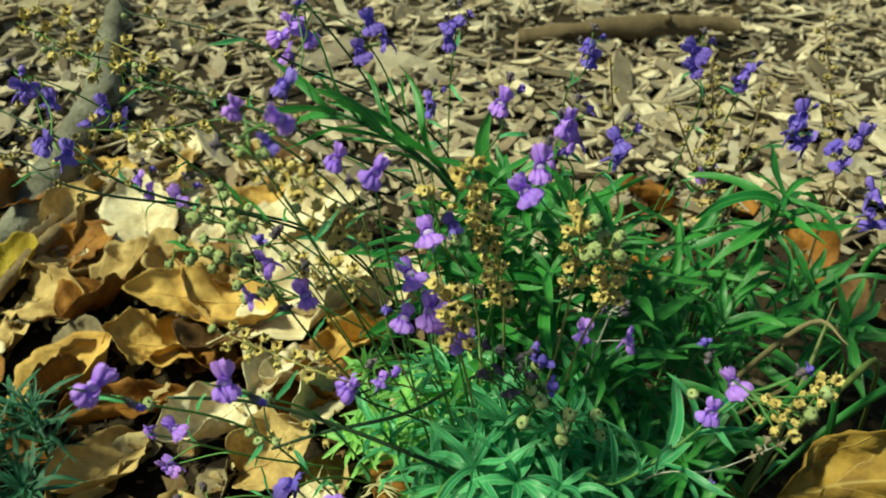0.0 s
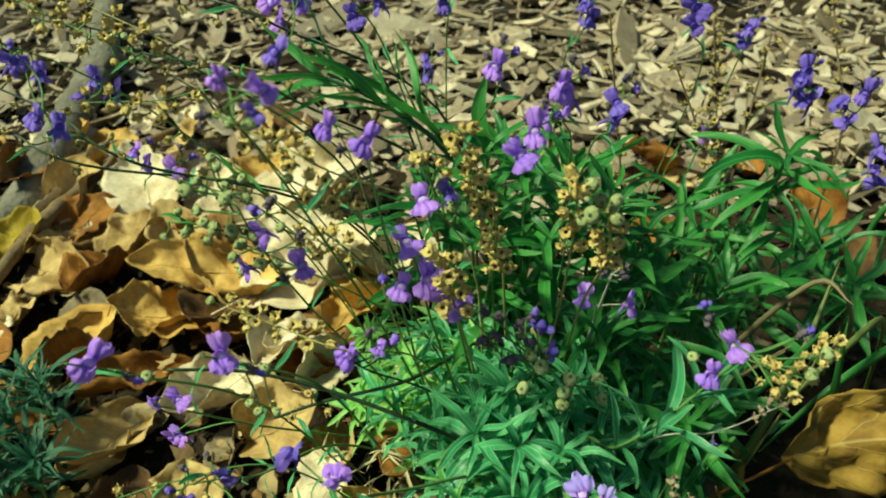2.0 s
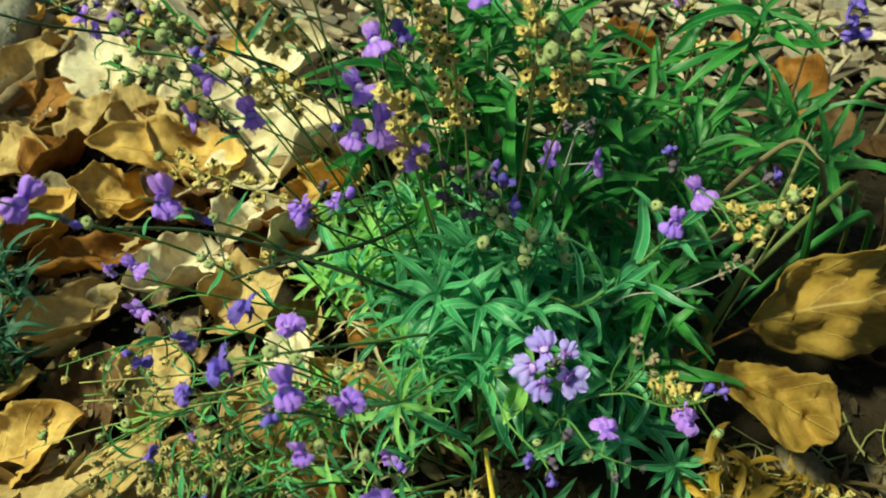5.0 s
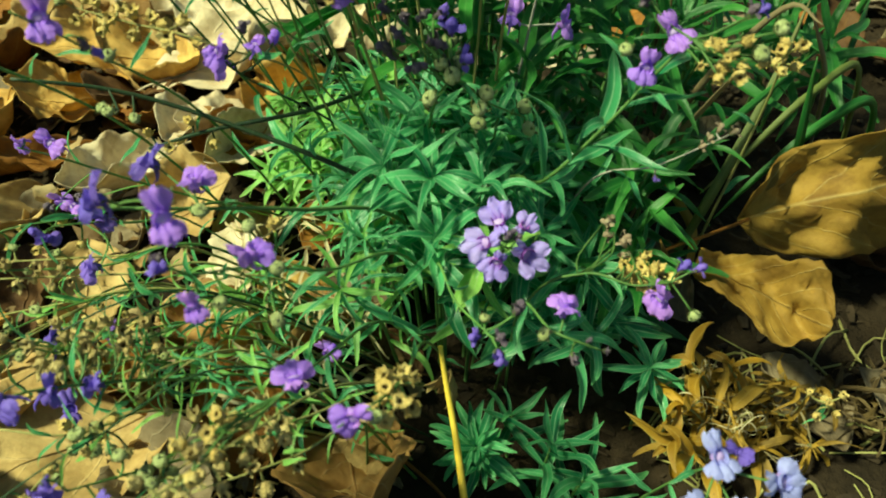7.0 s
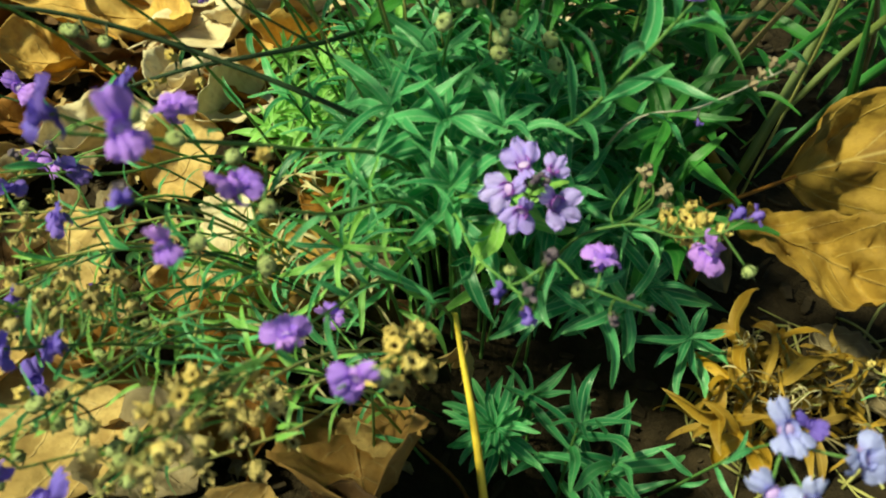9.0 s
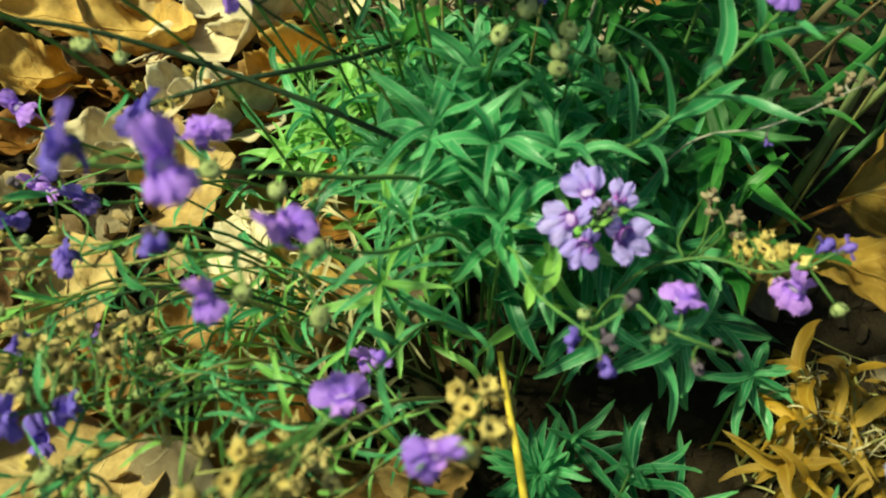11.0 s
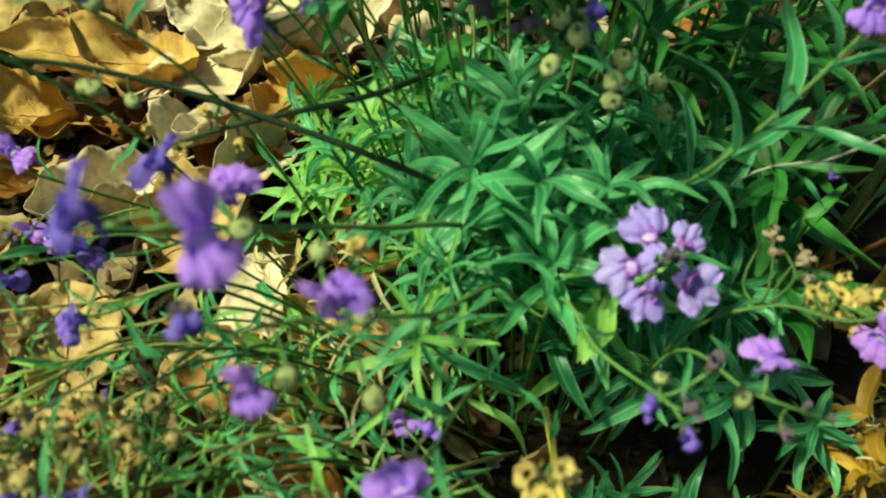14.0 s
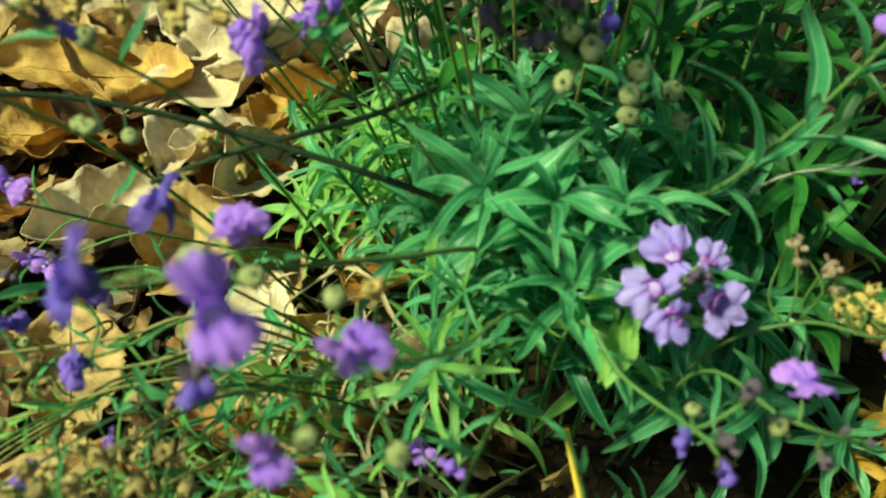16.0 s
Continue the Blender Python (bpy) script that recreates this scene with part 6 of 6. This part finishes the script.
# arching stems that carry several flowers out to the open side
flower_stem([(0.01, -0.09, 0), (-0.05, -0.085, 0.10), (-0.115, -0.088, 0.18), (-0.147, -0.098, 0.214), (-0.161, -0.122, 0.238)],
            bunch([(-0.158, -0.1225, 0.231), (-0.152, -0.119, 0.224), (-0.163, -0.116, 0.225), (-0.1462, -0.1433, 0.219), (-0.141, -0.139, 0.212), (-0.145, -0.0903, 0.207), (-0.139, -0.088, 0.200), (-0.151, -0.094, 0.203)], "indigo", 1.0),
            buds=[((-0.161, -0.122, 0.238), (-0.2, 0, 1), "faded", 0.9), ((-0.156, -0.126, 0.237), (0.3, -0.2, 1), "indigo", 0.8)], capsules=chain((-0.06, -0.085, 0.113), (-0.135, -0.094, 0.200), 16, 1.0), leaves=5, stem=STEM_GREEN, thick=0.0007, label="arching toadflax stem with three clusters of indigo flowers")
flower_stem([(0.02, -0.10, 0), (0.0, -0.08, 0.12), (-0.022, -0.072, 0.205), (-0.04, -0.076, 0.238), (-0.064, -0.082, 0.25)],
            bunch([(-0.0635, -0.0781, 0.242), (-0.058, -0.080, 0.236), (-0.070, -0.078, 0.235), (-0.066, -0.085, 0.23)], "violet", 1.1) + bunch([(-0.0315, -0.0788, 0.2415), (-0.026, -0.080, 0.234), (-0.036, -0.082, 0.230), (-0.0615, -0.1218, 0.233)], "indigo", 1.05),
            buds=[((-0.064, -0.082, 0.25), (-0.2, 0, 1), "faded", 0.9), ((-0.06, -0.084, 0.249), (0.2, 0, 1), "indigo", 0.8)], leaves=5, stem=STEM_GREEN, thick=0.0007, label="arching toadflax stem with violet and indigo flowers")

# leafy stem leaning over the mulch
for pts, n in (([(0.05, -0.11, 0), (0.03, -0.122, 0.14), (0.0, -0.123, 0.192), (-0.018, -0.122, 0.208), (-0.034, -0.120, 0.217), (-0.050, -0.117, 0.222)], 11),
               ([(0.045, -0.10, 0), (0.022, -0.112, 0.15), (0.002, -0.114, 0.188), (-0.012, -0.112, 0.203), (-0.026, -0.108, 0.212)], 7)):
    flower_stem(pts, leaves=n, leaf=0.043, tone="slim", leaf_range=(0.46, 0.98), leaf_lean=(10, 38), thick=0.0014, stem=STEM_DARK, label="leaning leafy toadflax stem with narrow dark green leaves")

# thin side stems with unripe pods that fill the crown between the capsule spikes
for (x, y, z), n in (((-0.070, -0.165, 0.205), 6), ((0.012, -0.165, 0.195), 4), ((-0.085, -0.170, 0.190), 6)):
    p = Vector((x, y, z))
    root = Vector((0.02 + rng.uniform(-0.012, 0.02), -0.125 + rng.uniform(-0.02, 0.02), 0))
    flower_stem([root, root.lerp(p, 0.5) + Vector((rng.uniform(-0.005, 0.02), rng.uniform(-0.01, 0.012), rng.uniform(0.01, 0.035))), p - Vector((-0.008, 0.0, 0.006)), p + Vector((-0.010, -0.004, 0.004))],
                pods=chain(p + Vector((0.004, 0, -0.003)), p + Vector((-0.011, -0.004, 0.004)), n, 0.85, 0.004), leaves=4, leaf=0.016, tone="slim", leaf_range=(0.35, 0.9), thick=0.0006, stem=STEM_GREEN, label="thin toadflax stem with narrow leaves and unripe pods")


def far_tangle():
    """Thin dark stems with dry capsules arching out over the mulch and the branch."""
    rnd = random.Random(52)
    for k in range(6):
        a = Vector((rnd.uniform(-0.22, -0.11), rnd.uniform(-0.12, -0.02), rnd.uniform(0.19, 0.245)))
        b = a + Vector((rnd.uniform(0.04, 0.07), rnd.uniform(-0.02, 0.0), rnd.uniform(-0.03, -0.005)))
        root = Vector((rnd.uniform(-0.01, 0.03), rnd.uniform(-0.08, -0.04), 0))
        flower_stem([root, root.lerp(b, 0.5) + Vector((rnd.uniform(-0.01, 0.03), rnd.uniform(-0.01, 0.02), rnd.uniform(0.03, 0.06))), b, a.lerp(b, 0.5) + Vector((0, 0, 0.003)), a], capsules=chain(a, b, rnd.randint(7, 12), 1.0, 0.004),
                    old=True, pods=chain(a + Vector((-0.01, 0, 0.004)), a, 2, 0.8), stem=STEM_DARK, thick=0.0009, leaves=4, leaf=0.016, label="thin dark toadflax stem with dry capsules, arching out")


far_tangle()

# dry stems at the back left and right
for a, b, n in (((-0.172, -0.0887, 0.2434), (-0.122, -0.1032, 0.2239), 14), ((-0.1444, -0.1139, 0.2089), (-0.0783, -0.1317, 0.219), 14), ((-0.19, -0.04, 0.235), (-0.12, -0.07, 0.215), 13)):
    a, b = Vector(a), Vector(b)
    root = Vector((0.0 + rng.uniform(-0.02, 0.03), -0.10 + rng.uniform(-0.02, 0.03), 0))
    flower_stem([root, root.lerp(b, 0.55) + Vector((rng.uniform(-0.025, 0.03), rng.uniform(-0.02, 0.03), rng.uniform(0.03, 0.06))), b.lerp(a, -0.2), a.lerp(b, 0.5), a], capsules=chain(a, b, n, 1.1, 0.0042), stem=rng.choice([STEM_GREEN, STEM_DRY]), thick=0.0005, leaves=2, leaf=0.013, label="dry brownish toadflax stem hung with capsules")
for p, q, n in (((0.1429, -0.0584, 0.118), (0.1336, -0.0217, 0.2025), 34), ((0.14, -0.055, 0.13), (0.1169, -0.0242, 0.182), 6), ((0.15, -0.05, 0.13), (0.168, -0.012, 0.19), 7), ((0.2212, -0.0096, 0.1347), (0.2139, 0.0407, 0.2043), 12), ((0.10, -0.03, 0.1), (0.085, -0.01, 0.2), 5)):
    p, q = Vector(p), Vector(q)
    flower_stem([(p.x + 0.003, p.y - 0.004, 0), p.lerp(Vector((p.x + 0.003, p.y - 0.004, 0)), 0.4), p, p.lerp(q, 0.5), q], old=True, capsules=chain(p, q, n + 4, 1.0, 0.003), stem=TWIGWOOD, leaves=2, thick=0.0011, label="dry brown toadflax stem standing in the mulch")


# thin trailing stems over the fallen leaves
def trailing():
    rnd = random.Random(77)
    for k in range(12):
        y0 = -0.19 - 0.0085 * k + rnd.uniform(-0.01, 0.01)
        tip = Vector((rnd.uniform(-0.16, -0.07), y0 + rnd.uniform(-0.05, 0.01), rnd.uniform(0.045, 0.105)))
        root = Vector((rnd.uniform(-0.01, 0.03), -0.17 + (y0 + 0.17) * 0.5, 0))
        mid = root.lerp(tip, 0.45) + Vector((0, 0, rnd.uniform(0.03, 0.05)))
        a, b = mid.lerp(tip, 0.45), tip
        kind = rnd.random()
        flower_stem([root, mid, mid.lerp(tip, 0.6) + Vector((0, 0, 0.006)), tip], [(tip, faces(), rnd.choice(["violet", "indigo"]), 0.95)] if kind < 0.35 else (),
                    pods=chain(a, b, 5, 0.85) if kind > 0.7 else (), capsules=chain(a, b, rnd.randint(5, 10), 0.85) if kind < 0.7 else (), leaves=8, leaf=0.02, tone=rnd.choice(["green", "fine", "fine"]),
                    stem=rnd.choice([STEM_GREEN, STEM_DARK, STEM_DRY]), thick=0.00055, leaf_range=(0.15, 0.8), label="thin trailing toadflax stem above fallen leaves")


trailing()


def fan():
    """Lodged stems that lie fanwise over the dry leaves, some with weathered capsules or pods at their ends."""
    for pts, stem, capsules, pods in (
            ([(-0.041, -0.216, 0.075), (-0.072, -0.230, 0.090), (-0.116, -0.236, 0.095)], STEM_DRY, chain((-0.108, -0.237, 0.097), (-0.080, -0.232, 0.093), 9, 1.0, 0.003), ()),
            ([(-0.047, -0.210, 0.080), (-0.080, -0.228, 0.092), (-0.114, -0.237, 0.100)], STEM_GREEN, (), ()),
            ([(-0.055, -0.206, 0.075), (-0.080, -0.217, 0.085), (-0.123, -0.224, 0.090)], STEM_DRY, (), chain((-0.115, -0.223, 0.089), (-0.095, -0.220, 0.087), 4, 0.8)),
            ([(-0.065, -0.213, 0.060), (-0.091, -0.229, 0.075), (-0.114, -0.254, 0.085)], STEM_GREEN, (), ()),
            ([(-0.072, -0.210, 0.062), (-0.095, -0.235, 0.075), (-0.110, -0.263, 0.085)], STEM_DRY, chain((-0.103, -0.250, 0.080), (-0.110, -0.263, 0.085), 5, 1.0, 0.003), ()),
            ([(-0.072, -0.206, 0.055), (-0.095, -0.226, 0.068), (-0.111, -0.246, 0.075)], STEM_DRY, (), ()),
            ([(-0.042, -0.214, 0.060), (-0.054, -0.236, 0.072), (-0.074, -0.254, 0.080)], STEM_GREEN, (), ()),
            ([(-0.052, -0.239, 0.060), (-0.068, -0.256, 0.078), (-0.087, -0.266, 0.085)], STEM_DRY, chain((-0.092, -0.265, 0.087), (-0.074, -0.246, 0.078), 14, 1.15, 0.0045), ()),
            ([(-0.048, -0.220, 0.050), (-0.053, -0.244, 0.065), (-0.058, -0.274, 0.080), (-0.069, -0.286, 0.085)], STEM_GREEN, (), chain((-0.070, -0.293, 0.088), (-0.064, -0.289, 0.088), 3, 1.0)),
            ([(-0.045, -0.226, 0.050), (-0.044, -0.271, 0.070), (-0.048, -0.305, 0.085)], STEM_DRY, (), chain((-0.049, -0.306, 0.089), (-0.040, -0.297, 0.084), 5, 1.0)),
            ([(-0.054, -0.267, 0.065), (-0.074, -0.287, 0.085), (-0.093, -0.288, 0.090)], STEM_DRY, (), ()),
            ([(0.010, -0.250, 0.050), (-0.012, -0.279, 0.078), (-0.041, -0.288, 0.085)], STEM_DRY, chain((-0.041, -0.288, 0.085), (-0.012, -0.279, 0.080), 8, 1.35, 0.0045), ()),
            ([(0.006, -0.262, 0.050), (-0.011, -0.291, 0.078), (-0.035, -0.308, 0.090)], STEM_DRY, chain((-0.035, -0.308, 0.089), (-0.011, -0.291, 0.080), 7, 1.35, 0.0045), ())):
        root = Vector((0.012 + 0.3 * pts[0][0] + rng.uniform(-0.008, 0.008), pts[0][1] + 0.03 + rng.uniform(-0.008, 0.008), 0))
        flower_stem([root] + pts, capsules=capsules, pods=pods, leaves=6, leaf=0.016, tone="fine", leaf_range=(0.35, 0.85), leaf_lean=(20, 60), thick=0.0007, stem=stem, old=True,
                    label="lodged toadflax stem with weathered capsules over dry leaves" if capsules else "lodged thin toadflax stem lying over dry leaves")


fan()


# ---- grass blades and stalks ----
def grass_blade(points, width, mat, label):
    pts = spline(points, 6)
    base = pts[0].copy()
    ob = thing("grass_blade", base, label, "grass", "grass blades")
    rows, uvs = [], []
    for i, p in enumerate(pts):
        q = i / (len(pts) - 1)
        way = (pts[min(i + 1, len(pts) - 1)] - pts[max(i - 1, 0)]).normalized()
        # blade kept broadside to the camera
        side = way.cross(CAM_SIDE).normalized()
        half = width * 0.5 * (1 - q ** 3) * (0.6 + 0.4 * min(1, q * 3)) + 0.0002
        rows.append([p - base - side * half, p - base + side.cross(way) * half * 0.18, p - base + side * half])
        uvs.append([(0, q), (0.5, q), (1, q)])
    s = Shape()
    s.grid(rows, uvs)
    b = part("blade", s.mesh("blade", mat), ob)
    b.modifiers.new("thickness", "SOLIDIFY").thickness = 0.0003
    return ob


grass_blade([(0.09, -0.13, -0.01), (0.118, -0.16, 0.06), (0.152, -0.15, 0.09), (0.19, -0.12, 0.10)], 0.0042, DEEP, "broad dark green grass blade")
grass_blade([(0.14, -0.15, -0.005), (0.145, -0.16, 0.05), (0.165, -0.14, 0.09), (0.185, -0.11, 0.12)], 0.0042, OLIVE, "broad olive-green grass blade")
grass_blade([(0.20, -0.13, -0.005), (0.185, -0.145, 0.06), (0.18, -0.14, 0.11)], 0.005, DEEP, "broad dark green grass blade")
grass_blade([(0.13, -0.10, -0.005), (0.14, -0.125, 0.08), (0.165, -0.13, 0.125), (0.172, -0.15, 0.13)], 0.0028, STRAW, "bent dry straw-coloured grass blade")
grass_blade([(0.24, -0.06, -0.005), (0.21, -0.10, 0.07), (0.18, -0.125, 0.12)], 0.004, STRAW, "bent dry straw-coloured grass blade")
grass_blade([(0.235, -0.12, -0.005), (0.23, -0.13, 0.06), (0.205, -0.15, 0.11)], 0.004, STRAW, "bent dry straw-coloured grass blade")
grass_blade([(0.12, -0.19, -0.01), (0.128, -0.185, 0.03), (0.118, -0.19, 0.06)], 0.0035, WITHER, "withered brown grass blade")

grass_blade([(0.235, -0.10, -0.005), (0.215, -0.115, 0.085), (0.1832, -0.1396, 0.092), (0.1587, -0.1512, 0.070), (0.1442, -0.153, 0.050)], 0.0032, OLIVE, "olive-green grass blade bent over with a withered tip")
grass_blade([(0.245, -0.105, -0.005), (0.225, -0.12, 0.07), (0.1965, -0.136, 0.075), (0.1714, -0.1461, 0.055), (0.1537, -0.1531, 0.035)], 0.0045, DEEP, "dark green grass blade bent over")
grass_blade([(0.146, -0.163, 0.0), (0.1446, -0.1575, 0.030), (0.1401, -0.1403, 0.035), (0.1344, -0.1219, 0.040), (0.131, -0.108, 0.045)], 0.0042, WITHER, "withered orange-brown grass blade")
grass_blade([(0.118, -0.135, 0.0), (0.128, -0.1466, 0.070), (0.1315, -0.1606, 0.100), (0.1346, -0.177, 0.130)], 0.0016, STRAW, "thin straw-coloured dry grass stalk")
grass_blade([(0.122, -0.133, 0.0), (0.131, -0.145, 0.070), (0.1345, -0.158, 0.100), (0.138, -0.174, 0.130)], 0.0016, STRAW, "thin straw-coloured dry grass stalk")


def grass_patch():
    rnd = random.Random(41)
    for _ in range(17):
        x, y = rnd.uniform(0.17, 0.36), rnd.uniform(-0.09, 0.06)
        a, h = rnd.uniform(0, 6.28), rnd.uniform(0.03, 0.085)
        o = Vector((math.cos(a), math.sin(a), 0)) * h * rnd.uniform(0.4, 0.9)
        p = Vector((x, y, ground_z(x, y) - 0.002))
        dry = rnd.random() < 0.55
        grass_blade([p, p + o * 0.35 + Vector((0, 0, h * 0.7)), p + o + Vector((0, 0, h * rnd.uniform(0.5, 1.0)))], rnd.uniform(0.0022, 0.005), STRAW if dry else DEEP,
                    "bent dry straw-coloured grass blade" if dry else "narrow dark green grass blade")


grass_patch()


def stalk():
    pts = spline([(0.0415, -0.281, -0.036), (0.0390, -0.269, 0.0), (0.0360, -0.252, 0.020), (0.0330, -0.239, 0.034), (0.0308, -0.229, 0.046)], 5)
    base = pts[0].copy()
    ob = thing("yellow_stalk", base, "smooth bright yellow leaf stalk standing in a hollow", "stalk")
    s = Shape()
    s.tube([p - base for p in pts], list(np.linspace(0.0017, 0.0009, len(pts))), 8)
    part("stalk", s.mesh("stalk", GOLD), ob)

    pts = spline([(-0.006, -0.229, -0.004), (0.0013, -0.2348, -0.005), (0.0277, -0.2548, -0.015), (0.036, -0.261, -0.03)], 5)
    base = pts[0].copy()
    ob = thing("orange_stalk", base, "thin orange-brown leaf stalk lying in a hollow", "stalk")
    s = Shape()
    s.tube([p - base for p in pts], [0.0008] * len(pts), 6)
    part("stalk", s.mesh("stalk", ORANGE), ob)


stalk()
fallen_leaf((0.0346, -0.2265, 0.012), 0.018, 0.010, 0, 0, 0, TAN, "small curled brown leaf hanging beside a yellow stalk", "lobed", 0.5, 0.4, 0.35, 0.5, stalk=False, settle=False, turn=axes((0.1, -0.2, 1.0), (-0.5, -0.8, 0.2)))


def straws():
    rnd = random.Random(31)
    s = Shape()
    for _ in range(45):
        x, y = rnd.uniform(0.12, 0.24), rnd.uniform(-0.30, -0.19)
        a, length = rnd.uniform(0, 6.28), rnd.uniform(0.012, 0.05)
        c = rnd.uniform(-0.4, 0.4) * length
        q = [Vector((x + math.cos(a) * length * k - math.sin(a) * c * (k == 0.5), y + math.sin(a) * length * k + math.cos(a) * c * (k == 0.5), 0)) for k in (0, 0.5, 1)]
        for k, p in enumerate(q):
            p.z = ground_z(p.x, p.y) + 0.0008 + rnd.uniform(0, 0.010) * (k == 1)
        s.tube(spline(q, 3), [rnd.uniform(0.0003, 0.0008)] * 7, 4)
    tagged(new("dry_straw", s.mesh("dry_straw", STEM_DRY)), "scattered thin dry stems on dark soil", "straw", kind="stuff")


straws()
build_chips()
